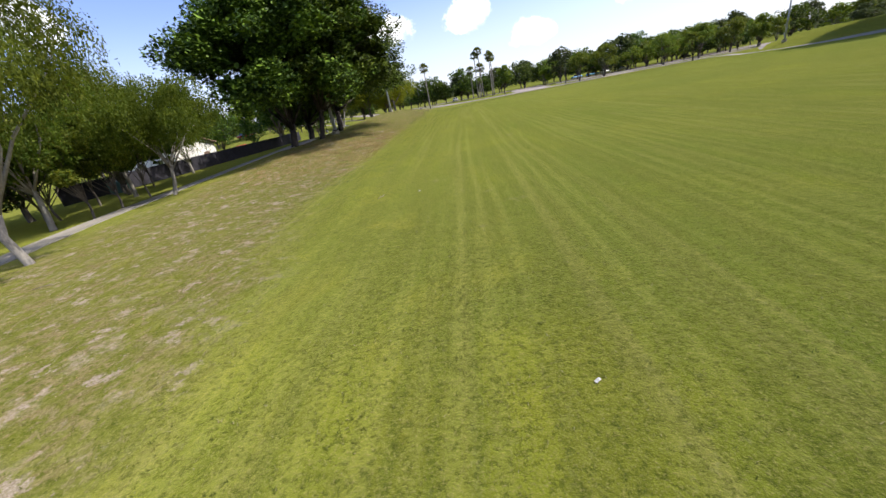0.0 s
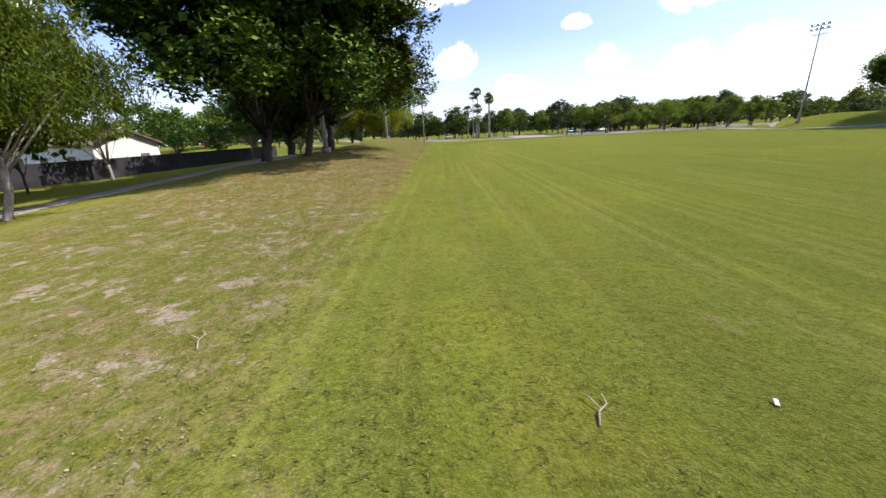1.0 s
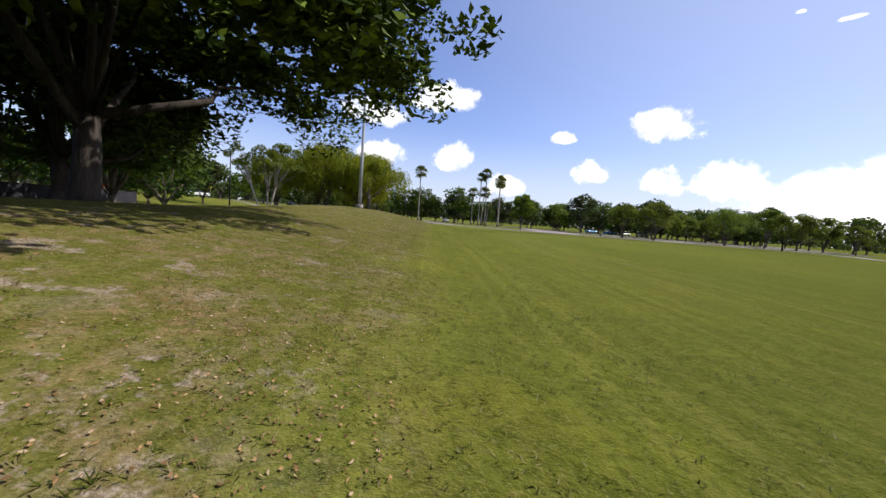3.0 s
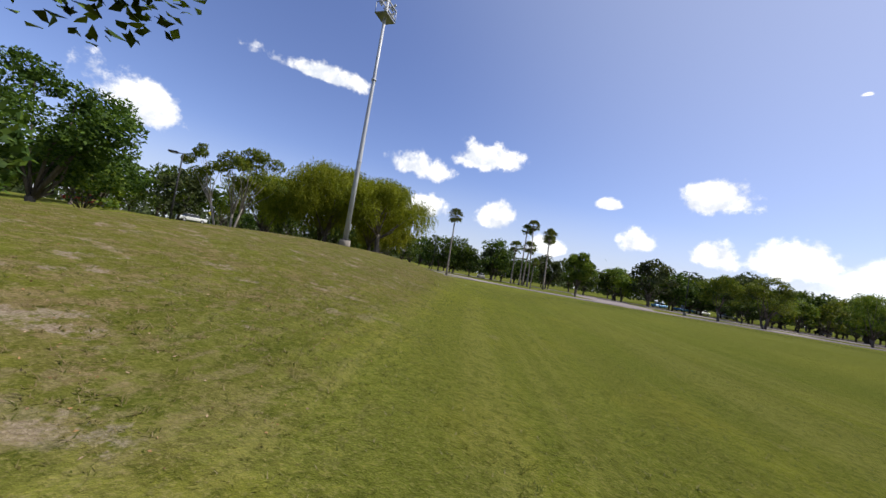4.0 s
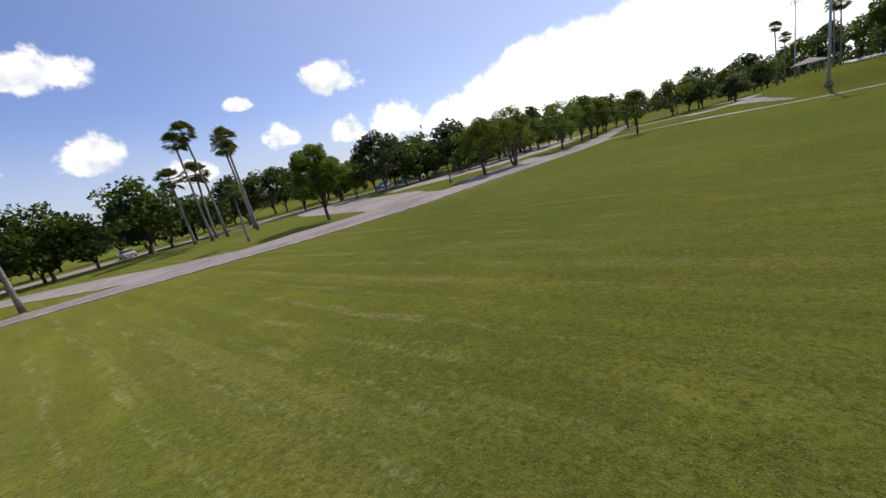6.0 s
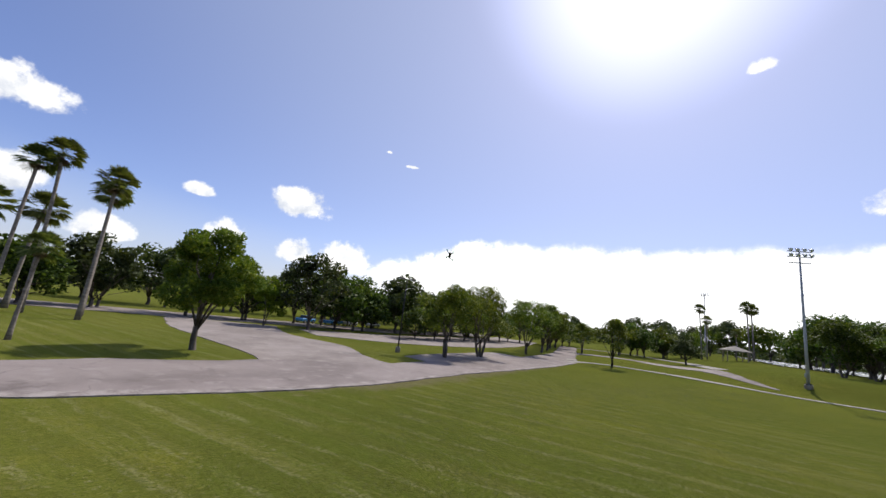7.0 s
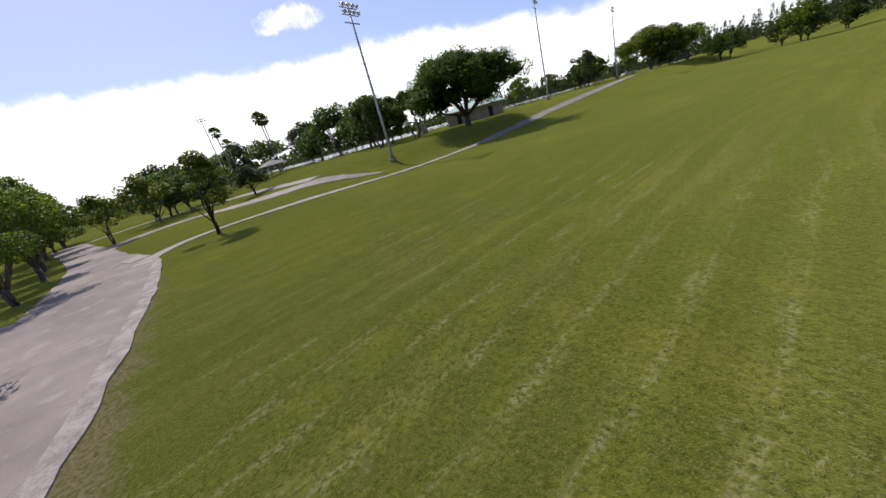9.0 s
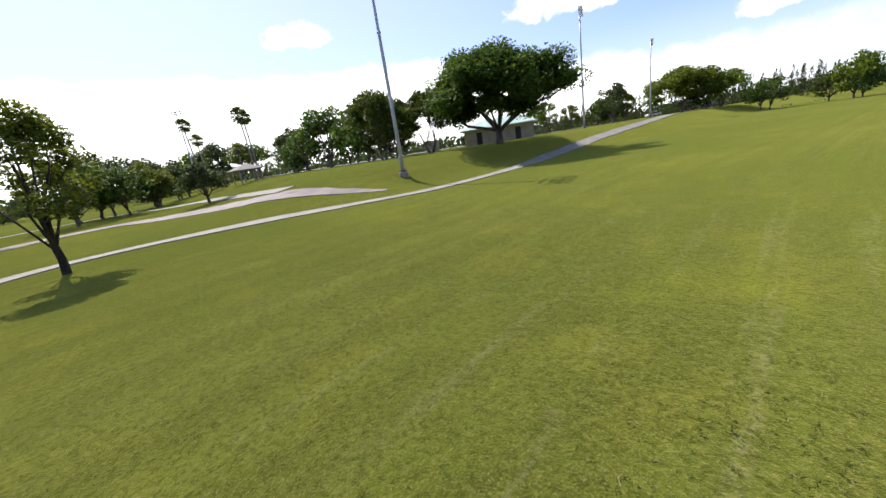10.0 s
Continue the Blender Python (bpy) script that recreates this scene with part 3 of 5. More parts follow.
strip("entry_drive", [(24.6, 120.6), (25.6, 126), (26.0, 135), (27, 145), (31, 158)], [(34.2, 118.2), (35.0, 121.6), (38.4, 129), (38.0, 138.6), (43, 150)], 0.028, LOT, "pale asphalt drive between grass islands", "drive", 0.08, 6, 2)
path("side_drive", [(9, 122.5), (3.5, 129.5), (-2.5, 140), (-12, 151), (-40, 168)], 5.6, 0.026, LOT, "pale drive branching off behind the lone palm", "drive", 0.08, 14)
strip("parking_lot", [(42.0, 138.6), (46.2, 135), (52.2, 131), (62, 128.4), (76, 127.6), (98, 131), (125, 138)], [(45, 147), (50, 145), (57, 143.4), (69, 143), (82, 144), (100, 146.5), (125, 152)], 0.03, LOT, "pale sunlit asphalt car park behind the tree strip", "car park", 0.08, 6, 3)
strip("parking_lot", [(-62, 168), (-12, 168), (36, 156), (78, 147), (125, 155)], [(-62, 178), (-10, 178), (40, 166), (80, 157), (125, 165)], 0.03, LOT, "far asphalt car park under shade trees", "car park", 0.08, 6, 6)
strip("parking_bay", [(39.5, 118.1), (44, 118.0), (58, 117.9), (63, 118.1)], [(40.0, 121.4), (46, 122.2), (58, 122.6), (63, 122.4)], 0.022, LOT, "worn asphalt parking bay beside the road", "parking bay", 0.06, 4, 12)
for k in range(4):
    bm = bmesh.new()
    box(bm, 0, 0, 0, 0.09, 3.0, 0.008)
    stripe = part("stall_line", bm, LINE_PAINT)
    stripe.location, stripe.rotation_euler = (46.8 + 2.6 * k, 120.0 + 0.05 * k, 0.036), (0, 0, radians(-6))
    tagged(stripe, "faded white painted parking stall line on asphalt", "road marking", "stall lines", "structure")
path("pavement", [(68.5, 112.9), (72.5, 111.6), (75.4, 108.8), (76.2, 104.5), (75.0, 98.2), (73.2, 92.2), (71.6, 86.4), (72.3, 79), (75.5, 65), (78.2, 49.3), (81.2, 26), (84.4, 7.6), (88, -12), (90, -34)], 1.5, 0.05, CONCRETE, "pale concrete footpath along the lawn edge", "footpath", 0.04, 7)
strip("park_drive", [(92, 118.2), (99.5, 114.6), (102.4, 111.0), (102.2, 107.6), (94, 102.2), (83.5, 97.2), (77.6, 91.8), (75.4, 88.2)], [(96, 120.0), (102, 117.4), (106.2, 112.0), (105.8, 105.6), (96, 99.2), (84.8, 94.4), (79.0, 91.2), (75.6, 88.0)], 0.04, LOT, "pale worn drive beside the lawn", "drive", 0.10, 6, 8)
path("footpath", [(128, 126), (137, 119), (139, 109), (120, 99.6), (97.5, 95.4), (86, 93.4)], 2.0, 0.05, CONCRETE, "narrow pale concrete footpath", "footpath", 0.04, 9)
path("sidewalk", [(-8.5, -16), (-11, -5), (-13.4, 3), (-15.4, 9.5), (-16.0, 15), (-15.4, 21), (-14.0, 27), (-12.8, 32), (-12.9, 38), (-14.2, 48), (-16.5, 60), (-19, 72), (-21, 86), (-24, 98), (-32, 112), (-50, 126)], 1.7, 0.05, CONCRETE, "grey concrete footpath along the tree line", "footpath", 0.03, 10)
strip("sand_patch", [(-12.0, 30.5), (-12.3, 33), (-12.6, 36), (-12.8, 38)], [(-11.2, 31.0), (-9.9, 33.2), (-10.2, 36), (-12.0, 38.4)], 0.03, SAND, "bare pale sand between the shade tree trunks", "sand", 0.12, 4, 15)
bm = bmesh.new()
box(bm, 0, 0, 0, 3.2, 1.6, 0.12, 0.02)
pad = part("concrete_pad", bm, CONCRETE)
pad.location, pad.rotation_euler = (73.9, 113.7, 0.012), (0, 0, radians(20))
tagged(pad, "small pale concrete pad at the road junction", "paving")
lake_bm = bmesh.new()
bmesh.ops.create_grid(lake_bm, x_segments=2, y_segments=2, size=1, matrix=Matrix.Translation((186, 5, 2.75)) @ Matrix.Diagonal((62, 76, 1, 1)))
WATER = speckled("lake_water", (0.10, 0.105, 0.13), (0.15, 0.155, 0.18), 0.05, 1.5, 0.16, 0.0, 0.25, 0.5)
tagged(part("water", lake_bm, WATER), "calm grey-violet lake beyond the trees", "lake", kind="structure")

# ---- trees ----


def leaf_cards(r, centers, normals_bias, length, width, level=0.0):
    """Rhombic leaves at the given points, turned at random with some bias, the more level the higher level is."""
    n = len(centers)
    d = r.normal(0, 1, (n, 3)) + normals_bias
    d /= np.linalg.norm(d, axis=1)[:, None] + 1e-9
    face = r.normal(0, 1, (n, 3)) + np.array([0, 0, 2.4 * level])
    if level:
        d = d - face * ((d * face).sum(1) / (face * face).sum(1))[:, None] * min(1.0, level)
        d /= np.linalg.norm(d, axis=1)[:, None] + 1e-9
    s = np.cross(d, face)
    s /= np.linalg.norm(s, axis=1)[:, None] + 1e-9
    ln = length * r.uniform(0.6, 1.3, (n, 1)) * 0.5
    wd = width * r.uniform(0.6, 1.3, (n, 1)) * 0.5
    bend = np.cross(d, s) * ln * 0.25
    return np.stack([centers - d * ln, centers + s * wd + bend, centers + d * ln, centers - s * wd + bend], 1)


def tree_parts(name, seed, height, spread, clear, leaves, leaf, trunk, stems=1, clumps=30, weep=0.0, flat=1.0, lean=0.0, gap=0.5, slim=0.6, puffs=(0.20, 0.36), core=0.0, level=0.6, skirt=0.0):
    """Meshes of a trunk with limbs and of a crown."""
    r = np.random.default_rng(seed)
    ang = r.uniform(0, 2 * math.pi, clumps)
    rho = np.sqrt((np.arange(clumps) + 0.5) / clumps) * r.uniform(0.9, 1.05, clumps)
    size = spread * r.uniform(*puffs, clumps)
    roof = np.sqrt(np.clip(1 - (0.93 * rho) ** 2, 0.05, 1)) * flat
    lift = np.where(r.random(clumps) < 0.64, r.uniform(0.78, 0.94, clumps), r.uniform(0.05, 0.78, clumps))
    room = height - clear - size * 0.72
    cen = np.stack([np.cos(ang) * rho * spread * 0.84, np.sin(ang) * rho * spread * 0.84, clear + size * 0.5 + np.maximum(room, 0.5) * roof * lift], -1)
    cen[:, 0] += lean * (cen[:, 2] - clear)
    cen[:, :2] *= r.uniform(0.78, 1.2, (clumps, 1))
    if skirt:
        hem = (rho > 0.62) & (r.random(clumps) < skirt) & (cen[:, 0] > -0.1 * spread)
        cen[hem, 2] = clear + r.uniform(0.3, 2.4, hem.sum())
        west = cen[:, 0] < -0.34 * spread
        cen[west, 2] = np.maximum(cen[west, 2], clear + (0.30 + 0.22 * r.random(west.sum())) * (height - clear))
        cen[west, 0] *= 0.9
    # limbs
    bm = bmesh.new()
    fork = clear * r.uniform(0.55, 0.8)
    tips = cen[np.argsort(r.random(clumps))]
    for s in range(stems):
        a = 2 * math.pi * s / max(stems, 1) + r.uniform(0, 1)
        off = 0.0 if stems == 1 else trunk * 0.7
        base = np.array([math.cos(a) * off, math.sin(a) * off, -0.15])
        top = np.array([math.cos(a) * off * (3.5 if stems > 1 else 0) + lean * fork + r.normal(0, 0.12), math.sin(a) * off * (3.5 if stems > 1 else 0) + r.normal(0, 0.12), fork])
        tr = trunk / math.sqrt(stems)
        knee = base * 0.5 + top * 0.5 + r.normal(0, 0.06 * height / 8, 3) * (1, 1, 0)
        tube(bm, [base, base + (top - base) * 0.06 + (0, 0, 0.02), knee, top], [tr * 1.55, tr * 1.08, tr * 0.92, tr * 0.8], 9)
        mine = tips[s::stems][: max(5, 11 // stems)]
        for c in mine:
            start = knee + (top - knee) * r.uniform(0.45, 1.0)
            m1 = start + (c - start) * 0.35 + r.normal(0, 0.06 * spread, 3) + (0, 0, 0.08 * height * 0.5)
            m2 = start + (c - start) * 0.72 + r.normal(0, 0.05 * spread, 3)
            k = tr * r.uniform(0.3, 0.5)
            tube(bm, [start - (0, 0, 0.05), m1, m2, c], [k, k * 0.72, k * 0.45, k * 0.14], 6)
    wood = solid(bm, name + "_trunk")
    # crown
    share = size**2 / (size**2).sum()
    out = []
    for c, s, w in zip(cen, size, share):
        k = max(8, int(leaves * w))
        v = r.normal(0, 1, (k, 3))
        v /= np.linalg.norm(v, axis=1)[:, None]
        p = c + v * s * (r.uniform(0.15, 1.0, (k, 1)) ** 0.42) * np.array([1.0, 1.0, 0.72])
        # gaps: sprays instead of an even ball
        spray = np.sin(p[:, 0] * 2.3 + seed) * np.sin(p[:, 1] * 2.1 + 1.7 * seed) * np.sin(p[:, 2] * 2.7)
        p = p[spray > -0.55 + gap * r.uniform(0, 0.5, k)]
        if weep > 0:
            roots = p[r.random(len(p)) < 0.24]
            per = 7
            hang = r.uniform(0.4, 1.0, (len(roots), 1)) * weep
            t = np.linspace(0, 1, per)[None, :]
            sway = r.normal(0, 0.28, (len(roots), 1, 2)) + (roots[:, None, :2] - c[None, None, :2]) * 0.18
            q = np.repeat(roots[:, None, :], per, 1)
            q[:, :, 2] -= hang * t
            q[:, :, :2] += sway * t[..., None] * hang[:, :, None] * 0.55
            q = q.reshape(-1, 3) + r.normal(0, 0.05, (len(roots) * per, 3))
            out.append(leaf_cards(r, q, np.array([0, 0, -1.9]), leaf * 1.4, leaf * 0.42))
            p = p[r.random(len(p)) < 0.5]
            out.append(leaf_cards(r, p, np.array([0, 0, -0.6]), leaf * 1.2, leaf * 0.7, level))
        else:
            out.append(leaf_cards(r, p, (p - c) * 0.5 / s + np.array([0, 0, -0.25]), leaf, leaf * slim, level))
        if core:
            # thick inner foliage that keeps the light out
            q = c + r.normal(0, 0.33, (int(k * core), 3)) * s * np.array([1.0, 1.0, 0.65]) + (np.array([0, 0, clear + 0.55 * (height - clear)]) - c) * 0.15
            out.append(leaf_cards(r, q, np.array([0, 0, 0.0]), leaf * 1.9, leaf * 1.5, level))
    crown = quads(name + "_crown", np.concatenate(out))
    return wood, crown


def plant(meshes, x, y, label, material, bark=None, turn=0.0, size=1.0, group="", sink=0.0, tall=1.0, name="tree"):
    ob = thing(name, x, y, zat(x, y) - sink, label, "tree", group, turn)
    ob.scale = (size, size, size * tall)
    part("trunk", meshes[0], bark or BARK, ob)
    part("crown", meshes[1], material, ob)
    return ob

# the old shade trees on the western bank
OLD = [("great broad shade tree with a dark dense crown", 11, -10.9, 31.8, 15.6, 11.0, 3.8, 0.36, 76000, 0.24), ("tall shade tree with thick dark foliage", 12, -9.0, 35.2, 16.2, 10.4, 4.2, 0.28, 66000, 0.26),
       ("spreading shade tree with bright leaf tips and forked trunk", 13, -10.7, 47.7, 16.8, 12.6, 4.4, 0.38, 84000, 0.05), ("dense dark shade tree at the back of the grove", 14, -18, 54, 14.0, 8.0, 3.4, 0.40, 36000, 0.0)]
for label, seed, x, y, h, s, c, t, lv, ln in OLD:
    plant(tree_parts("shade_tree", seed, h, s, c, int(lv * 0.68), 0.33, t, 1, 190, gap=0.6, puffs=(0.075, 0.18), core=0.36, level=0.9, skirt=0.55, lean=ln), x, y, label, LEAF_SHADED, BARK_DARK, group="old shade trees")

# weeping trees beside the footpath, and the slim ones round them
WEEP = [("weeping fine-leaved tree beside the concrete footpath", 21, -14.2, 17.6, 7.8, 4.2, 2.9, 0.13, 24000, 1.5, 0.34), ("tall weeping tree with a pale leaning trunk", 22, -11.4, 5.6, 12.0, 5.2, 4.0, 0.16, 26000, 1.4, 0.18),
        ("tall fine-leaved tree behind the footpath", 23, -18.6, 12.6, 12.6, 6.2, 3.8, 0.17, 28000, 1.4, 0.10), ("tall fine-leaved tree behind the footpath", 24, -21.5, 22.0, 11.0, 5.0, 3.4, 0.16, 18000, 1.4, 0.05)]
for label, seed, x, y, h, s, c, t, lv, wp, ln in WEEP:
    plant(tree_parts("weeping_tree", seed, h, s, c, lv, 0.125, t, 1, 44, weep=wp, lean=ln, gap=0.9, puffs=(0.16, 0.30)), x, y, label, LEAF_FINE, BARK_PALE, group="weeping trees by the path")
slim = tree_parts("slim_tree", 25, 6.4, 2.4, 2.2, 6500, 0.28, 0.07, 1, 22)
for x, y, tu, sz in ((-17.8, 19.4, 10, 0.95), (-16.9, 15.9, 80, 1.05), (-17.3, 14.1, 160, 1.0), (-19.0, 12.9, 230, 1.1), (-22.0, 16.0, 300, 1.15), (-23.5, 20.5, 40, 1.2), (-21.0, 6.0, 120, 1.3), (-25.0, 28.0, 200, 1.1)):
    plant(slim, x, y, "slim young tree with a thin bare stem", LEAF_MID, BARK, tu, sz, "slim trees by the path")
plant(tree_parts("open_tree", 26, 8.6, 3.4, 2.4, 6400, 0.26, 0.13, 1, 20, gap=0.9), -27.0, 36.6, "open-crowned tree beside the dark fence", LEAF_MID, BARK_PALE)

# the weeping grove north of the lamp mast
GROVE = [(31, -17.5, 97.4, 12.6, 6.6, 4.2, 0.30), (32, -21.5, 104.0, 11.8, 6.2, 4.0, 0.26), (33, -10.4, 96.0, 9.6, 6.4, 3.6, 0.32), (34, -13.8, 103.5, 10.6, 6.2, 3.8, 0.28), (35, -26.0, 97.0, 10.2, 5.8, 3.6, 0.26), (38, -14.5, 113.5, 8.4, 5.4, 3.2, 0.22)]
for seed, x, y, h, s, c, t in GROVE:
    plant(tree_parts("grove_tree", seed, h, s, c, 16000, 0.20, t, 1, 80, weep=1.3, puffs=(0.13, 0.28), core=0.10), x, y, "broad weeping tree with olive-green hanging foliage", LEAF_WEEP, BARK, group="weeping grove")
# three bare stems spreading from one spot, each with its own tuft of leaves
for seed, x, y, tip, h, s, c, lv in ((36, -23.0, 85.4, -22, 10.4, 1.9, 6.2, 2300), (39, -22.5, 85.9, -2, 9.5, 1.9, 5.4, 2300), (40, -22.1, 85.2, 15, 10.2, 2.5, 5.0, 3600)):
    ob = plant(tree_parts("pale_tree", seed, h, s, c, lv, 0.24, 0.12, 1, 11, gap=0.9, puffs=(0.28, 0.46)), x, y, "tall bare-stemmed leaning tree with a sparse leaf cluster", LEAF_MID, BARK_PALE, group="bare-stemmed trees")
    ob.rotation_euler = (0, radians(tip), 0)
plant(tree_parts("west_tree", 37, 13.5, 7.0, 2.6, 14000, 0.42, 0.4, 1, 34), -36, 80, "large dark tree beyond the footpath", LEAF_DARK, BARK)

# trees along the road
ROADSIDE = [("round-crowned tree on the grass island", 41, 22.4, 126.2, 9.4, 3.5, 2.4, 0.22, 1, 14000, 0.30), ("leaning tree with a forked trunk at the roadside", 42, 45.2, 119.9, 8.4, 3.9, 2.6, 0.24, 2, 8500, 0.3),
            ("many-stemmed tree with sparse upright crown", 43, 52.5, 119.4, 9.6, 4.1, 2.8, 0.3, 3, 9000, 0.3), ("round-crowned roadside tree with several stems", 44, 70.4, 120.2, 9.6, 4.4, 2.4, 0.26, 2, 9000, 0.3),
            ("dense roadside tree with dark crown", 45, 81.4, 121.4, 10.0, 4.4, 2.2, 0.26, 1, 9000, 0.32), ("dense roadside tree with dark crown", 46, 92.0, 123.8, 9.8, 4.4, 2.2, 0.26, 1, 8000, 0.34),
            ("dense roadside tree with dark crown", 47, 102.0, 126.4, 9.2, 4.2, 2.2, 0.26, 1, 7000, 0.36)]
for label, seed, x, y, h, s, c, t, st, lv, lf in ROADSIDE:
    plant(tree_parts("roadside_tree", seed, h, s, c, int(lv * 1.3), lf * 0.84, t, st, 30), x, y, label, LEAF_MID, BARK, group="roadside trees")
plant(tree_parts("lawn_tree", 48, 7.8, 2.9, 2.5, 6200, 0.22, 0.17, 1, 10, lean=-0.12, gap=1.0, puffs=(0.24, 0.40), level=0.8), 71.8, 107.2, "slender open-crowned tree at the lawn edge", LEAF_MID, BARK_DARK)
plant(tree_parts("lawn_tree", 49, 7.2, 3.0, 2.0, 3600, 0.32, 0.18, 2, 20), 101.4, 118.6, "small tree on the verge beside the drive", LEAF_MID, BARK)
plant(tree_parts("lime_tree", 50, 6.1, 2.7, 1.5, 4500, 0.32, 0.14, 2, 20), 40.6, 149.5, "small bright lime-green tree in the car park", LEAF_LIME, BARK)

# the great tree on the eastern terrace
plant(tree_parts("great_tree", 51, 11.4, 10.4, 2.4, 42000, 0.36, 0.5, 1, 78, gap=0.6, puffs=(0.12, 0.26), core=0.9, level=0.9, flat=1.0), 82.6, 66.8, "great umbrella-shaped tree with a thick forked trunk", LEAF_DARK, BARK)
for seed, x, y, h, s in ((52, 93.5, 78.0, 9.4, 5.0), (53, 99, 73, 9.0, 4.6), (54, 90.0, 72.5, 8.2, 4.0)):
    plant(tree_parts("terrace_tree", seed, h, s, 2.2, 7000, 0.42, 0.26, 2, 26), x, y, "dark leafy tree beside the great tree", LEAF_DARK, BARK, group="terrace trees")
plant(tree_parts("umbrella_tree", 55, 12.6, 9.6, 3.6, 16000, 0.52, 0.34, 3, 54, flat=0.85, puffs=(0.14, 0.28), core=0.1), 90.5, -13.5, "flat-topped umbrella tree at the end of the footpath", LEAF_MID, BARK, group="umbrella trees")
plant(tree_parts("umbrella_tree", 56, 10.0, 6.4, 3.0, 8000, 0.50, 0.3, 3, 30, flat=0.8), 84.0, -21.0, "flat-topped umbrella tree at the end of the footpath", LEAF_MID, BARK, group="umbrella trees")
plant(tree_parts("grey_tree", 57, 5.4, 3.3, 1.5, 5000, 0.32, 0.2, 1, 24), 106.0, 98.4, "low round grey-green tree beside the drive", LEAF_GREY, BARK)
young = tree_parts("young_tree", 58, 6.4, 2.8, 2.0, 3200, 0.34, 0.12, 1, 18)
for x, y, tu, sz in ((104.5, 27.5, 0, 1.15), (101, -3, 70, 1.2), (100, -18, 140, 1.3), (112, 6, 190, 1.1), (118, 14, 250, 1.2), (108, -12, 300, 1.4)):
    plant(young, x, y, "small leafy tree on the terrace", LEAF_MID, BARK, tu, sz, "small terrace trees")

# woods round about, from four kinds of crown
KINDS = [(tree_parts("wood_tree", 61, 12, 6.0, 2.2, 1800, 0.80, 0.28, 1, 32), LEAF_DARK), (tree_parts("wood_tree", 62, 10, 5.4, 1.8, 1800, 0.77, 0.26, 1, 30), LEAF_MID),
         (tree_parts("wood_tree", 63, 13, 5.0, 2.6, 1800, 0.80, 0.26, 1, 32), LEAF_GREY), (tree_parts("wood_tree", 64, 9, 5.0, 1.5, 1700, 0.75, 0.24, 1, 28), LEAF_DARK)]
WOOD_LABEL = ["dark broad-crowned tree at the park edge", "green round-crowned tree at the park edge", "grey-green tall tree at the park edge", "low dense dark tree at the park edge"]


def wood_row(a, b, count, wobble, seed, group, low=0.8, high=1.15, pick=(0, 1, 2, 3)):
    r = random.Random(seed)
    for i in range(count):
        f = (i + 0.5) / count
        x, y = a[0] + (b[0] - a[0]) * f + r.uniform(-wobble, wobble), a[1] + (b[1] - a[1]) * f + r.uniform(-wobble, wobble)
        k = r.choice(pick)
        plant(KINDS[k][0], x, y, WOOD_LABEL[k], KINDS[k][1], BARK, r.uniform(0, 360), r.uniform(low, high), group, 0.0, r.uniform(0.9, 1.1))


wood_row((-15, 162), (29, 165), 12, 2.5, 1, "trees behind the palms", 0.8, 1.05)
wood_row((29, 160), (47, 159), 2, 1.0, 2, "trees in the car park", 0.85, 1.0, (0, 1))
wood_row((45, 146), (112, 149), 14, 2.5, 3, "trees in the car park", 0.9, 1.15)
wood_row((59, 138), (113, 139), 9, 1.0, 4, "trees on the car park island", 0.68, 0.85, (1, 3))
wood_row((33, 184), (150, 178), 20, 4, 5, "far trees behind the car park", 0.9, 1.2)
wood_row((-92, 183), (28, 192), 18, 4, 6, "far northern trees", 0.85, 1.15)
wood_row((-111, 117), (-64, 165), 9, 5, 7, "far western trees", 0.7, 1.0)
wood_row((-76, 98), (-50, 147), 6, 3, 8, "far western trees", 0.6, 0.85)
wood_row((-67, 39), (-71, 98), 6, 5, 9, "far western trees", 0.7, 1.0)
wood_row((-45, 65), (-38, 102), 4, 2, 10, "trees along the western road", 0.6, 0.8)
wood_row((-22, 52), (-21, 66), 3, 1.5, 22, "dark trees behind the shade trees", 0.7, 0.9, (0, 3))
wood_row((-27, -6), (-26, 30), 8, 1.5, 11, "dark trees behind the footpath", 0.7, 0.95, (0, 3))
wood_row((103, 69), (156, 72), 9, 2.0, 12, "trees behind the terrace", 0.85, 1.1, (0, 3))
wood_row((121, 113), (173, 98), 11, 4, 13, "trees beyond the drive", 0.7, 1.0)
wood_row((112, 60), (134, 66), 3, 2, 14, "trees behind the terrace", 0.6, 0.8)
wood_row((105, 131), (152, 133), 5, 3, 15, "trees beyond the drive", 0.8, 1.0)
wood_row((20, -39), (93, -12), 16, 4, 16, "far southern trees", 0.65, 0.9)
wood_row((98, 6), (113, -10), 6, 3, 17, "far southern trees", 0.6, 0.85)
wood_row((-48, 131), (-15, 146), 7, 2.0, 19, "trees behind the grove", 0.75, 0.95, (0, 3))
wood_row((-61, 78), (-48, 123), 8, 2.5, 20, "far western trees", 0.8, 1.0, (0, 1, 3))
wood_row((40, 158), (120, 159), 12, 2.0, 21, "trees in the far car park", 0.85, 1.05, (0, 3))
wood_row((202, 54), (233, 123), 12, 6, 18, "far eastern trees", 1.0, 1.4)


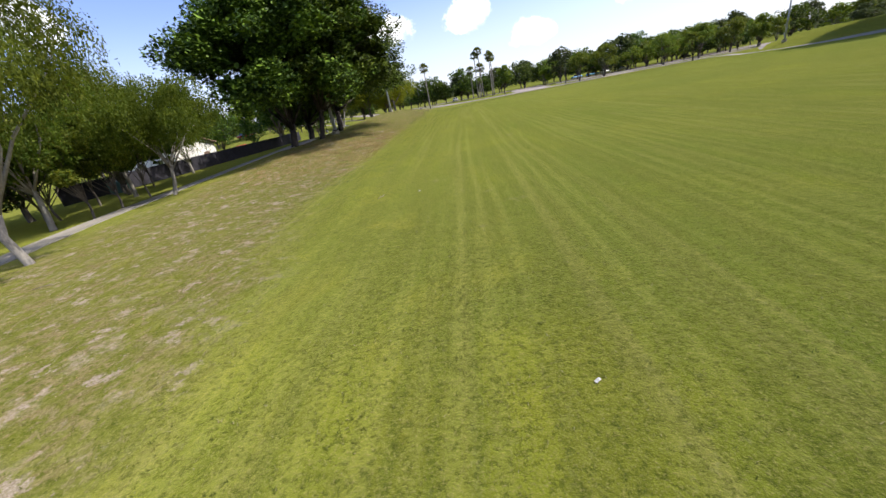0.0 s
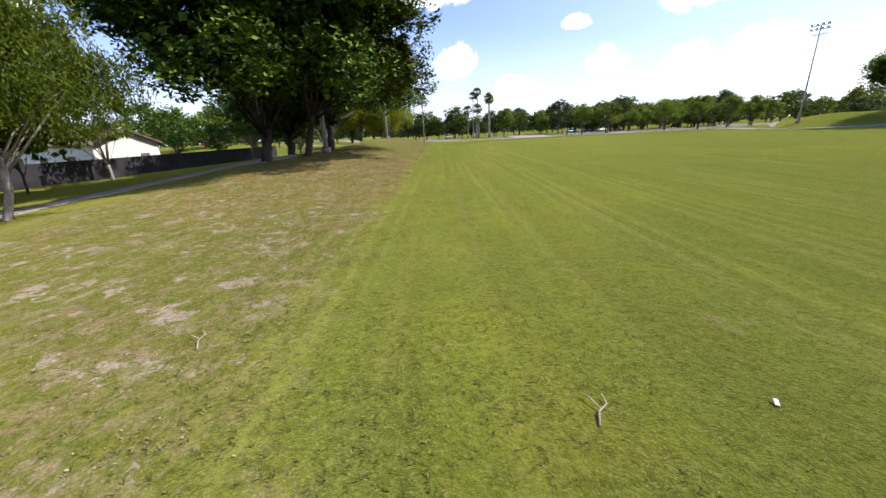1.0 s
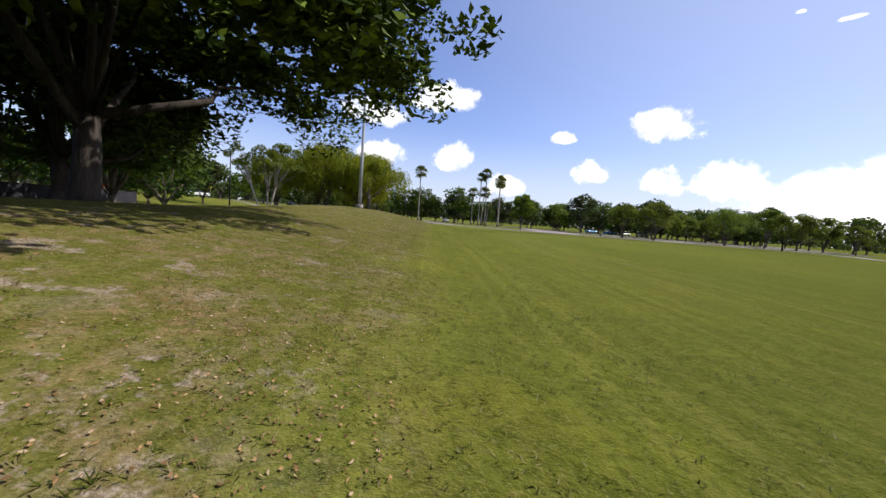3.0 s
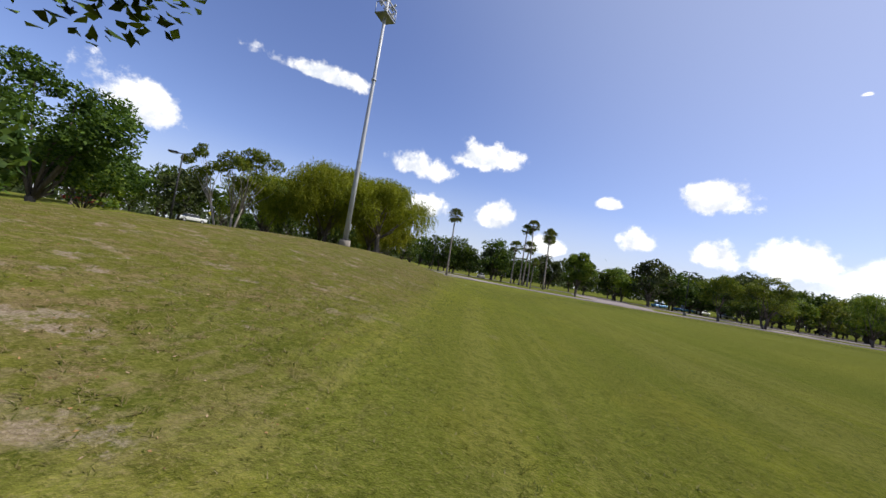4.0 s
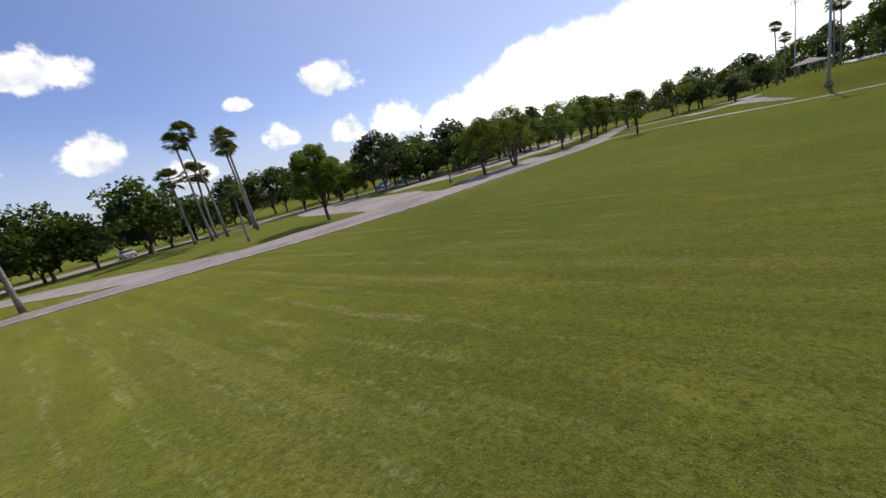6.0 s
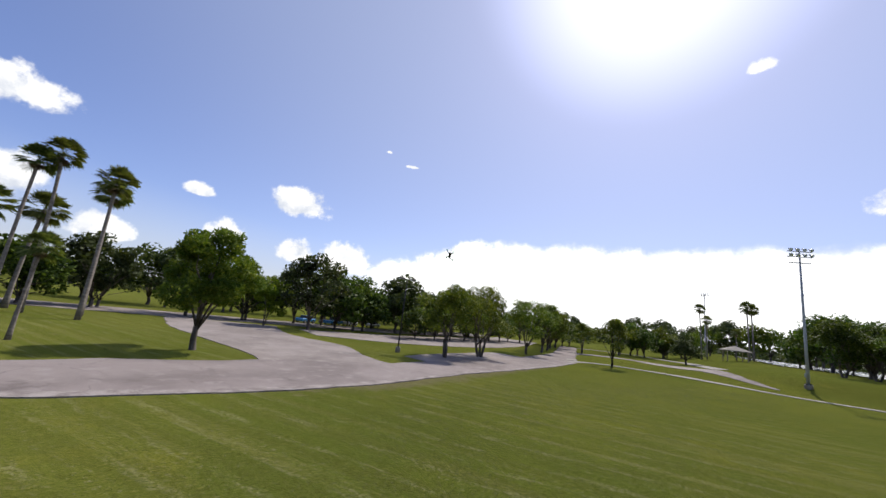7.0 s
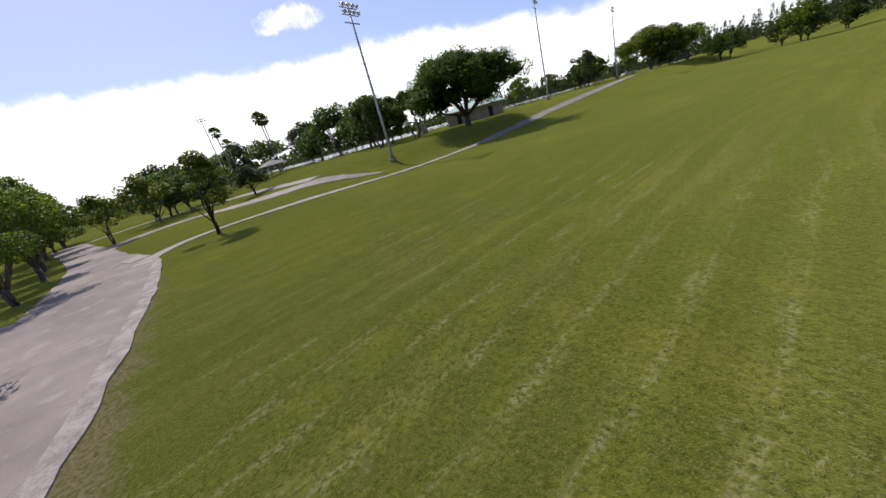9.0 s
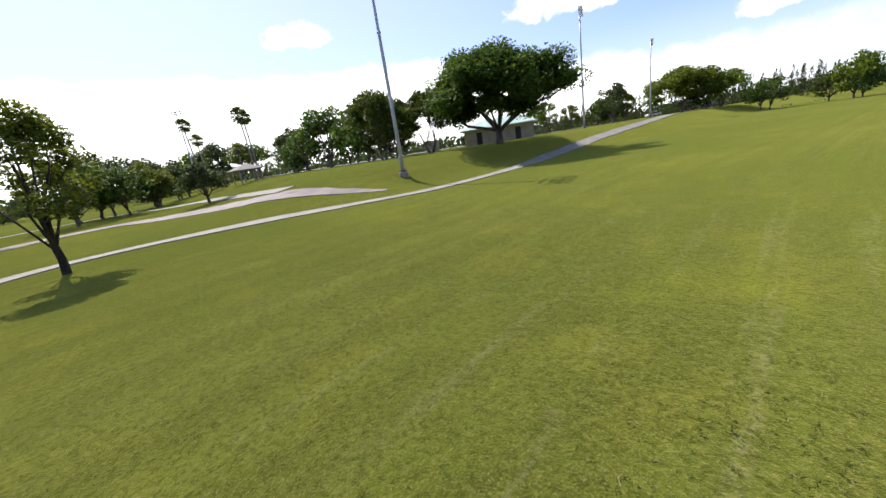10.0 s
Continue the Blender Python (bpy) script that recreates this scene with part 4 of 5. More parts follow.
def far_woods(seed=71):
    """A ragged belt of distant woods all round, too far to tell trees apart."""
    r = np.random.default_rng(seed)
    out = []
    for i in range(2200):
        a = r.uniform(0, 2 * math.pi)
        d = r.uniform(235, 330)
        h = r.uniform(5, 11)
        k = 22
        p = np.array([40 + math.sin(a) * d, 60 + math.cos(a) * d, 0.0]) + r.normal(0, 1, (k, 3)) * (3.8, 3.8, 0.0)
        p[:, 2] = h * r.uniform(0.05, 1.0, k) ** 0.7
        out.append(leaf_cards(r, p, np.array([0, 0, 0.4]), 2.6, 2.0))
    return quads("far_woods", np.concatenate(out))


tagged(part("far_woods", far_woods(), LEAF_GREY), "distant hazy belt of woods on the horizon", "woods", kind="stuff")


def feather_row():
    """Thin feathery trees of the far shore."""
    r = np.random.default_rng(72)
    out = []
    for i in range(170):
        f = i / 169
        x, y, h = 60 + 150 * f + r.normal(0, 2), -100 + 30 * f + r.normal(0, 5), r.uniform(9, 14)
        k = 110
        z = r.uniform(0.15, 1, k)
        p = np.stack([x + r.normal(0, 1, k) * 1.5 * (1.05 - z), y + r.normal(0, 1, k) * 1.5 * (1.05 - z), z * h], -1)
        out.append(leaf_cards(r, p, np.array([0, 0, 1.6]), 1.2, 0.26))
    return quads("feathery_trees", np.concatenate(out))


tagged(part("feathery_trees", feather_row(), LEAF_GREY), "row of thin feathery trees on the far shore", "trees", kind="stuff")


# fan palms
def palm_meshes(seed, height):
    r = np.random.default_rng(seed)
    bm = bmesh.new()
    bow = r.uniform(-0.5, 0.5, 2)
    pts = [(bow[0] * (k / 8) ** 2, bow[1] * (k / 8) ** 2, -0.2 + (height + 0.2) * k / 8) for k in range(9)]
    tube(bm, pts, [0.27, 0.21, 0.185, 0.17, 0.16, 0.155, 0.15, 0.15, 0.16], 10)
    top = np.array(pts[-1])

    def fans(count, lo, hi, reach, droop):
        out = []
        for _ in range(count):
            a, e = r.uniform(0, 2 * math.pi), radians(r.uniform(lo, hi))
            d = np.array([math.cos(a) * math.cos(e), math.sin(a) * math.cos(e), math.sin(e)])
            s = np.cross(d, (0, 0, 1.0))
            s /= np.linalg.norm(s) + 1e-9
            up = np.cross(s, d)
            hub = top + d * reach * 0.55
            out.append(np.stack([top - s * 0.02, top + s * 0.02, hub + s * 0.015, hub - s * 0.015]))
            for g in np.linspace(-1.25, 1.25, 13):
                w = d * math.cos(g) + s * math.sin(g)
                w2 = w + np.array([0, 0, -droop * r.uniform(0.6, 1.2)])
                ln = reach * r.uniform(0.55, 0.7)
                side = np.cross(w, up) * 0.035 * reach
                m_ = hub + w * ln * 0.6
                out.append(np.stack([hub, m_ + side + up * 0.04, hub + (w * 0.6 + w2 * 0.4) * ln, m_ - side - up * 0.02]))
        return np.array(out)

    return solid(bm, "palm_trunk"), quads("palm_fronds", fans(52, -48, 84, 1.75, 0.5)), quads("palm_skirt", fans(14, -84, -60, 1.0, 0.3))


PALM_A, PALM_B, PALM_C = palm_meshes(81, 13.6), palm_meshes(82, 16.4), palm_meshes(83, 9.4)


def palm(meshes, x, y, size=1.0, turn=0.0, label="tall fan palm with a slim grey trunk", group="tall fan palms"):
    ob = thing("fan_palm", x, y, zat(x, y), label, "palm", group, turn)
    ob.scale = (size, size, size)
    part("trunk", meshes[0], PALM_BARK, ob)
    part("fronds", meshes[1], FROND, ob)
    part("dead_fronds", meshes[2], DEAD_FROND, ob, "brown hanging dead fronds")


palm(PALM_A, -3.7, 129.4, 0.94, 0, "lone tall fan palm beside the road")
palm(PALM_B, 14.5, 150.6, 0.92, 40)
palm(PALM_B, 16.6, 150.4, 0.99, 130)
palm(PALM_A, 19.8, 145.4, 1.02, 200)
palm(PALM_A, 20.9, 150.5, 1.0, 300)
palm(PALM_C, 12.6, 153.5, 1.08, 20, "shorter fan palm in the palm group")
palm(PALM_C, 16.0, 155.0, 1.14, 90, "shorter fan palm in the palm group")
palm(PALM_C, 14.2, 130.5, 0.60, 50, "young palm on the grass island")
for x, y, sz, tu, ms in ((154, 95, 0.96, 10, PALM_B), (156.5, 93.5, 0.90, 80, PALM_A), (149.5, 83.8, 1.12, 150, PALM_A), (152.5, 82.5, 1.1, 220, PALM_A), (146, 87, 0.8, 300, PALM_C)):
    palm(ms, x, y, sz, tu, "distant fan palm beyond the drive", "distant fan palms")


# ---- lamp masts ----
def flood_head():
    bm = bmesh.new()
    bmesh.ops.create_cone(bm, segments=14, radius1=0.24, radius2=0.13, depth=0.30, cap_ends=True, matrix=Matrix.Rotation(radians(90), 4, "X"))
    box(bm, 0, -0.28, 0, 0.16, 0.22, 0.16, 0.02)
    return solid(bm, "floodlight")


FLOOD = flood_head()
bm = bmesh.new()
bmesh.ops.create_cone(bm, segments=14, radius1=0.22, radius2=0.22, depth=0.03, cap_ends=True, matrix=Matrix.Rotation(radians(90), 4, "X"))
FLOOD_GLASS = solid(bm, "lens")


def mast(x, y, height, turn, rows, label, base=True, foot=0.21, cage=False):
    ob = thing("light_mast", x, y, zat(x, y), label, "light mast", "sports light masts", turn)
    bm = bmesh.new()
    tube(bm, [(0, 0, -0.3), (0, 0, height * 0.33), (0, 0, height * 0.66), (0, 0, height)], [foot, foot * 0.86, foot * 0.7, foot * 0.52], 14)
    for k in (0.33, 0.66):
        tube(bm, [(0, 0, height * k - 0.06), (0, 0, height * k + 0.06)], [foot * 0.95, foot * 0.95], 14)
    part("shaft", bm, GALVA, ob)
    if base:
        bm = bmesh.new()
        tube(bm, [(0, 0, -0.3), (0, 0, 0.36), (0, 0, 0.42)], [0.44, 0.44, 0.41], 20)
        part("footing", bm, CONCRETE, ob, "round pale concrete footing")
        bm = bmesh.new()
        for k in range(8):
            a = math.pi * k / 4
            tube(bm, [(0.31 * math.cos(a), 0.31 * math.sin(a), 0.40), (0.31 * math.cos(a), 0.31 * math.sin(a), 0.56)], [0.035, 0.035], 6)
        tube(bm, [(0, 0, 0.42), (0, 0, 0.47)], [0.36, 0.36], 16)
        part("anchor_plate", bm, DARK_METAL, ob)
        bm = bmesh.new()
        box(bm, foot + 0.05, 0, 1.55, 0.12, 0.26, 0.5, 0.015)
        part("junction_box", bm, GALVA, ob)
    for i in range(rows):
        z = height - 0.15 - 0.75 * i
        bm = bmesh.new()
        box(bm, 0, 0, z, 3.0, 0.1, 0.1, 0.01)
        arm = part("crossarm", bm, GALVA, ob)
        for k in range(4):
            f = part("floodlight", FLOOD, GALVA, arm)
            f.location, f.rotation_euler = (-1.25 + 0.83 * k, 0.28, z + 0.22), (radians(-32), 0, radians(8 * (1.5 - k)))
            g = part("floodlight_glass", FLOOD_GLASS, GLASS_LAMP, arm)
            g.matrix_basis = f.matrix_basis @ Matrix.Translation((0, 0.155, 0))
    if cage:
        bm = bmesh.new()
        box(bm, 0, 0, height - 1.75, 1.5, 1.1, 0.06)
        for sx in (-0.72, 0.72):
            for sy in (-0.52, 0.52):
                tube(bm, [(sx, sy, height - 1.75), (sx, sy, height - 0.8)], [0.03, 0.03], 6)
            tube(bm, [(sx, -0.52, height - 0.85), (sx, 0.52, height - 0.85)], [0.03, 0.03], 6)
        part("platform", bm, GALVA, ob)
    else:
        bm = bmesh.new()
        box(bm, 0, 0, height - 1.75, 2.6, 0.12, 0.12, 0.01)
        part("service_arm", bm, GALVA, ob)
    return ob


mast(-8.9, 80.7, 20.7, 75, 2, "tall grey steel light mast on a round concrete footing", cage=True)
mast(-8.8, 39.6, 20.0, 75, 2, "grey steel light mast standing under the shade trees")
mast(77.8, 84.9, 18.2, 115, 2, "tall grey light mast with two rows of floodlights", foot=0.19)
mast(87.5, 39.1, 19.4, 115, 2, "grey light mast beside the eastern footpath", foot=0.19)
mast(90.8, 4.9, 17.0, 115, 2, "distant grey light mast behind the umbrella trees", foot=0.19)
mast(200.0, 93.0, 26.0, 250, 2, "faint far light mast beyond the lake trees", base=False, foot=0.24)


def street_lamp(x, y, height, turn, heads, label):
    ob = thing("street_lamp", x, y, zat(x, y), label, "street lamp", "car park lamps", turn)
    bm = bmesh.new()
    tube(bm, [(0, 0, -0.2), (0, 0, height * 0.5), (0, 0, height)], [0.09, 0.075, 0.06], 10)
    part("pole", bm, DARK_METAL, ob)
    bm = bmesh.new()
    tube(bm, [(0, 0, -0.2), (0, 0, 0.55), (0, 0, 0.6)], [0.27, 0.27, 0.24], 14)
    part("base", bm, CONCRETE, ob, "grey concrete lamp base")
    bm = bmesh.new()
    tube(bm, [(-0.75 if heads > 1 else 0, 0, height - 0.05), (0.75, 0, height - 0.05)], [0.04, 0.04], 8)
    part("arm", bm, DARK_METAL, ob)
    for s in ((-1, 1) if heads > 1 else (1,)):
        bm = bmesh.new()
        box(bm, s * 0.75, 0, height - 0.03, 0.72, 0.42, 0.17, 0.04)
        hd = part("lamp_head", bm, DARK_METAL, ob)
        bm = bmesh.new()
        box(bm, s * 0.75, 0, height - 0.125, 0.55, 0.32, 0.03, 0.005)
        part("lens", bm, GLASS_LAMP, hd)


street_lamp(41.9, 124.0, 8.2, 160, 2, "dark twin-headed car park lamp on the tree strip")
street_lamp(-7.8, 136.4, 8.5, 200, 1, "dark single-headed lamp beside the road")
street_lamp(-25.6, 82.5, 7.8, 200, 1, "dark single-headed lamp in the west")
street_lamp(100.3, 143.0, 8.2, 20, 2, "dark twin-headed lamp in the car park")
street_lamp(62.6, 165.4, 8.4, 70, 2, "dark twin-headed lamp in the far car park")
street_lamp(131.2, 115.0, 8.0, 110, 2, "dark twin-headed lamp beyond the drive")


# ---- buildings ----
def gable_house(x, y, turn):
    ob = thing("house", x, y, zat(x, y), "white plastered house with a brown gabled roof", "house", turn=turn)
    L_, W_, H_ = 13.0, 6.6, 3.1
    bm = bmesh.new()
    box(bm, 0, 0, H_ / 2 - 0.1, L_, W_, H_ + 0.2)
    for s in (-1, 1):
        a = [bm.verts.new((s * (L_ / 2), -W_ / 2, H_)), bm.verts.new((s * (L_ / 2), W_ / 2, H_)), bm.verts.new((s * (L_ / 2), 0, H_ + 1.3))]
        b = [bm.verts.new((s * (L_ / 2 - 0.2), v.co.y, v.co.z)) for v in a]
        bm.faces.new(a)
        bm.faces.new(b[::-1])
        for k in range(3):
            bm.faces.new((a[k], a[(k + 1) % 3], b[(k + 1) % 3], b[k]))
    bmesh.ops.recalc_face_normals(bm, faces=bm.faces)
    part("wall", bm, WHITE_WALL, ob)
    bm = bmesh.new()
    for s in (-1, 1):
        t = Matrix.Rotation(s * math.atan2(1.3, W_ / 2), 4, "X")
        box(bm, 0, -s * (W_ / 4 + 0.15), H_ + 0.64, L_ + 0.9, W_ / 2 * 1.2, 0.14, 0.0, t)
    part("roof", bm, BROWN_ROOF, ob)
    for k, wx in enumerate((-4.2, -0.6, 3.4)):
        bm = bmesh.new()
        box(bm, wx, -W_ / 2 - 0.02, 1.6, 1.3, 0.1, 1.1, 0.01)
        w = part("window", bm, WHITE_WALL, ob)
        bm = bmesh.new()
        box(bm, wx, -W_ / 2 - 0.055, 1.6, 1.1, 0.06, 0.92)
        part("pane", bm, WINDOW, w)
    bm = bmesh.new()
    box(bm, L_ / 2 + 0.02, 1.6, 1.0, 0.08, 0.95, 2.0, 0.01)
    part("door", bm, BROWN_ROOF, ob)


gable_house(-37.4, 45.6, -14)


def hip_block(name, x, y, turn, L_, W_, H_, rise, wall, roof, label, category, open_sides=False):
    ob = thing(name, x, y, zat(x, y), label, category, turn=turn)
    if open_sides:
        for sx in (-1, 1):
            for sy in (-1, 1):
                bm = bmesh.new()
                box(bm, sx * (L_ / 2 - 0.15), sy * (W_ / 2 - 0.15), H_ / 2 - 0.1, 0.2, 0.2, H_ + 0.2, 0.01)
                part("post", bm, wall, ob)
    else:
        bm = bmesh.new()
        box(bm, 0, 0, H_ / 2 - 0.2, L_, W_, H_ + 0.4, 0.02)
        part("wall", bm, wall, ob)
        for dx in (-L_ * 0.28, L_ * 0.28):
            bm = bmesh.new()
            box(bm, dx, -W_ / 2 - 0.02, 1.02, 0.95, 0.08, 2.04, 0.01)
            part("door", bm, DARK_METAL, ob)
    o = 0.7
    bm = bmesh.new()
    lo = [bm.verts.new((sx * (L_ / 2 + o), sy * (W_ / 2 + o), H_)) for sx, sy in ((-1, -1), (1, -1), (1, 1), (-1, 1))]
    sk = [bm.verts.new((v.co.x, v.co.y, H_ + 0.16)) for v in lo]
    k = max(0.05, (L_ - W_) / 2)
    r0, r1 = bm.verts.new((-k, 0, H_ + rise)), bm.verts.new((k, 0, H_ + rise))
    bm.faces.new(lo[::-1])
    for i in range(4):
        bm.faces.new((lo[i], lo[(i + 1) % 4], sk[(i + 1) % 4], sk[i]))
    bm.faces.new((sk[0], sk[1], r1, r0))
    bm.faces.new((sk[1], sk[2], r1))
    bm.faces.new((sk[2], sk[3], r0, r1))
    bm.faces.new((sk[3], sk[0], r0))
    bmesh.ops.recalc_face_normals(bm, faces=bm.faces)
    part("roof", bm, roof, ob)


hip_block("restroom_building", 96.8, 52.0, 225, 12.0, 6.5, 2.5, 1.7, TAN_WALL, GREEN_ROOF, "tan block building with a pale green hipped roof", "park building")
hip_block("pavilion", 136.4, 88.0, 100, 4.6, 4.6, 2.6, 1.4, TAN_WALL, CONCRETE, "small pavilion with a pale hipped roof on posts", "pavilion", True)
bm = bmesh.new()
box(bm, 0, 0, 0.9, 2.2, 1.6, 2.0, 0.04)
box(bm, 0, 0, 1.93, 2.4, 1.8, 0.1, 0.02)
kiosk = part("utility_box", bm, TAN_WALL)
kiosk.location = (104.0, 62.0, zat(104.0, 62.0))
tagged(kiosk, "tan utility enclosure beyond the terrace", "utility box")


# dark windscreen fence on the west side
def fence(pts, label):
    x0, y0 = pts[0]
    ob = thing("fence", x0, y0, zat(x0, y0), label, "fence")
    for (ax, ay), (bx, by) in zip(pts, pts[1:]):
        n = max(1, int(math.hypot(bx - ax, by - ay) / 3.0))
        for i in range(n):
            p, q = (ax + (bx - ax) * i / n, ay + (by - ay) * i / n), (ax + (bx - ax) * (i + 1) / n, ay + (by - ay) * (i + 1) / n)
            a = math.atan2(q[1] - p[1], q[0] - p[0])
            ln = math.hypot(q[0] - p[0], q[1] - p[1])
            bm = bmesh.new()
            box(bm, (p[0] + q[0]) / 2 - x0, (p[1] + q[1]) / 2 - y0, 0.93 + zat(*p) - zat(x0, y0), ln - 0.05, 0.03, 1.7, 0.0, Matrix.Rotation(a, 4, "Z"))
            part("panel", bm, FENCE_MESH, ob)
            bm = bmesh.new()
            tube(bm, [(p[0] - x0, p[1] - y0, zat(*p) - zat(x0, y0) - 0.1), (p[0] - x0, p[1] - y0, zat(*p) - zat(x0, y0) + 1.9)], [0.035, 0.035], 6)
            part("post", bm, DARK_METAL, ob)


fence([(-31, 24), (-29.5, 32), (-28, 40), (-27, 49), (-26, 60), (-27, 70)], "dark windscreen fence along the park boundary")
bm = bmesh.new()
box(bm, 0, 0, 0.6, 1.7, 1.1, 1.2, 0.06)
gb = part("green_enclosure", bm, GREEN_BOX)
gb.location = (-29.6, 28.7, zat(-29.6, 28.7))
tagged(gb, "small green utility cabinet beside the fence", "cabinet")


# ---- vehicles ----
def car_mesh_parts(long=4.5, wide=1.8, high=1.45, truck=False):
    r = []
    bm = bmesh.new()
    box(bm, 0, 0, 0.62, long, wide, 0.62, 0.12)
    r.append(("body", solid(bm, "car_body")))
    bm = bmesh.new()
    ca = bmesh.ops.create_cube(bm, size=1, matrix=Matrix.Translation((0.6 if truck else -0.15, 0, 1.16)) @ Matrix.Diagonal((long * (0.36 if truck else 0.56), wide * 0.9, (high - 0.9) * (1.3 if truck else 1.0), 1)))["verts"]
    for v in ca:
        if v.co.z > 1.16:
            v.co.x = (v.co.x - 0.0) * 0.74
            v.co.y *= 0.82
    r.append(("windows", solid(bm, "car_windows")))
    bm = bmesh.new()
    box(bm, 0.45 if truck else -0.12, 0, high + (0.13 if truck else 0.0), long * (0.25 if truck else 0.38), wide * 0.72, 0.06, 0.02)
    r.append(("car_roof", solid(bm, "car_roof")))
    return r


CAR, TRUCK = car_mesh_parts(), car_mesh_parts(5.3, 1.95, 1.7, True)
bm = bmesh.new()
bmesh.ops.create_cone(bm, segments=16, radius1=0.33, radius2=0.33, depth=0.22, cap_ends=True, matrix=Matrix.Rotation(radians(90), 4, "X"))
TYRE_ME = solid(bm, "tyre")
bm = bmesh.new()
bmesh.ops.create_cone(bm, segments=12, radius1=0.2, radius2=0.17, depth=0.24, cap_ends=True, matrix=Matrix.Rotation(radians(90), 4, "X"))
RIM_ME = solid(bm, "rim")


def car(x, y, turn, colour, label, kindof=None, group="parked cars"):
    ob = thing("car", x, y, zat(x, y) + 0.03, label, "car", group, turn)
    for name, me in kindof or CAR:
        c = me.copy()
        part(name, c, WINDOW if name == "windows" else colour, ob)
    for sx in (-1.4, 1.4):
        for sy in (-0.82, 0.82):
            w = new("wheel")
            w.parent, w.location = ob, (sx, sy, 0.33)
            part("tyre", TYRE_ME, TYRE, w)
            part("rim", RIM_ME, GALVA, w)


car(62.7, 161.1, 20, CAR_BLUE, "blue van parked in the far car park", TRUCK)
car(67.9, 161.5, 200, CAR_WHITE, "white car parked in the far car park")
car(74.1, 160.4, 20, CAR_WHITE, "white car parked in the far car park")
car(56.5, 162.0, 200, CAR_BLUE, "blue car parked in the far car park")
car(97.8, 159.0, 20, CAR_DARK, "dark car parked in the far car park")
car(4.8, 171.7, 100, CAR_WHITE, "white car parked behind the palms")
car(-34.9, 61.4, 70, CAR_RED, "red car parked behind the fence")
car(-57.5, 101.8, 60, CAR_RED, "red car on the western road")
car(-49.7, 113.5, 60, CAR_WHITE, "white car on the western road")
car(-42.3, 146.5, 80, CAR_DARK, "dark car under the weeping grove")
car(90.6, -34.1, 20, CAR_DARK, "dark pickup parked at the southern end", TRUCK)
car(95.6, -33.3, 20, CAR_DARK, "dark pickup parked at the southern end", TRUCK)
car(101.9, -22.5, 60, CAR_WHITE, "white car parked beside the umbrella trees")


# ---- signs ----
def road_sign(x, y, turn):
    ob = thing("road_sign", x, y, zat(x, y), "yellow diamond road sign on a thin post", "road sign", "yellow road signs", turn)
    bm = bmesh.new()
    tube(bm, [(0, 0, -0.2), (0, 0, 2.5)], [0.035, 0.035], 6)
    part("post", bm, GALVA, ob)
    bm = bmesh.new()
    box(bm, 0, -0.05, 2.4, 0.62, 0.02, 0.62, 0.004, Matrix.Rotation(radians(45), 4, "Y"))
    part("panel", bm, YELLOW, ob)


road_sign(-58, 114, 40)
road_sign(-49, 117, 40)

# benches by the southern drive
for x, y, tu in ((73, -33, 30), (67, -35, 30)):
    ob = thing("bench", x, y, zat(x, y), "low dark park bench at the southern end", "bench", "park benches", tu)
    for k in range(3):
        bm = bmesh.new()
        box(bm, 0, -0.16 + 0.16 * k, 0.46, 2.4, 0.13, 0.05, 0.008)
        part("slat", bm, DARK_METAL, ob)
    for s in (-0.9, 0.9):
        bm = bmesh.new()
        box(bm, s, 0, 0.2, 0.08, 0.42, 0.5, 0.01)
        part("leg", bm, CONCRETE, ob)


# ---- the racing drone ----
def drone(at, turn):
    ob = new("racing_drone")
    ob.matrix_world = Matrix.Translation(at) @ turn
    tagged(ob, "small black racing drone with green propellers in the air", "drone")
    bm = bmesh.new()
    box(bm, 0, 0, 0, 0.055, 0.17, 0.006, 0.002)
    box(bm, 0, 0.0, 0.028, 0.045, 0.15, 0.004, 0.001)
    part("frame", bm, CARBON, ob)
    bm = bmesh.new()
    box(bm, 0, -0.01, 0.05, 0.042, 0.12, 0.036, 0.006)
    part("battery", bm, CARBON, ob)
    bm = bmesh.new()
    box(bm, 0, 0.085, 0.022, 0.03, 0.035, 0.034, 0.006)
    tube(bm, [(0, 0.1, 0.024), (0, 0.118, 0.026)], [0.011, 0.012], 10)
    part("camera_pod", bm, CARBON, ob)
    bm = bmesh.new()
    tube(bm, [(0, -0.085, 0.02), (0, -0.12, 0.05), (0, -0.13, 0.075)], [0.004, 0.003, 0.006], 6)
    part("antenna", bm, CARBON, ob)
    for sx in (-1, 1):
        for sy in (-1, 1):
            bm = bmesh.new()
            ex, ey = sx * 0.125, sy * 0.115
            tube(bm, [(sx * 0.02, sy * 0.045, 0), (ex, ey, 0)], [0.011, 0.0085], 6)
            arm = part("arm", bm, CARBON, ob)
            bm = bmesh.new()
            tube(bm, [(ex, ey, -0.004), (ex, ey, 0.022), (ex, ey, 0.028)], [0.015, 0.015, 0.008], 12)
            part("motor", bm, PROP_GREEN, arm)
            bm = bmesh.new()
            for k in range(3):
                a = 2 * math.pi * k / 3 + sx * 0.7 + sy * 0.4
                c, s = math.cos(a), math.sin(a)
                m = Matrix.Translation((ex + 0.034 * c, ey + 0.034 * s, 0.03)) @ Matrix.Rotation(a, 4, "Z") @ Matrix.Rotation(radians(14), 4, "X")
                bmesh.ops.create_cube(bm, size=1, matrix=m @ Matrix.Diagonal((0.062, 0.015, 0.002, 1)))
            part("propeller", bm, PROP_GREEN, arm, "green three-bladed propeller")


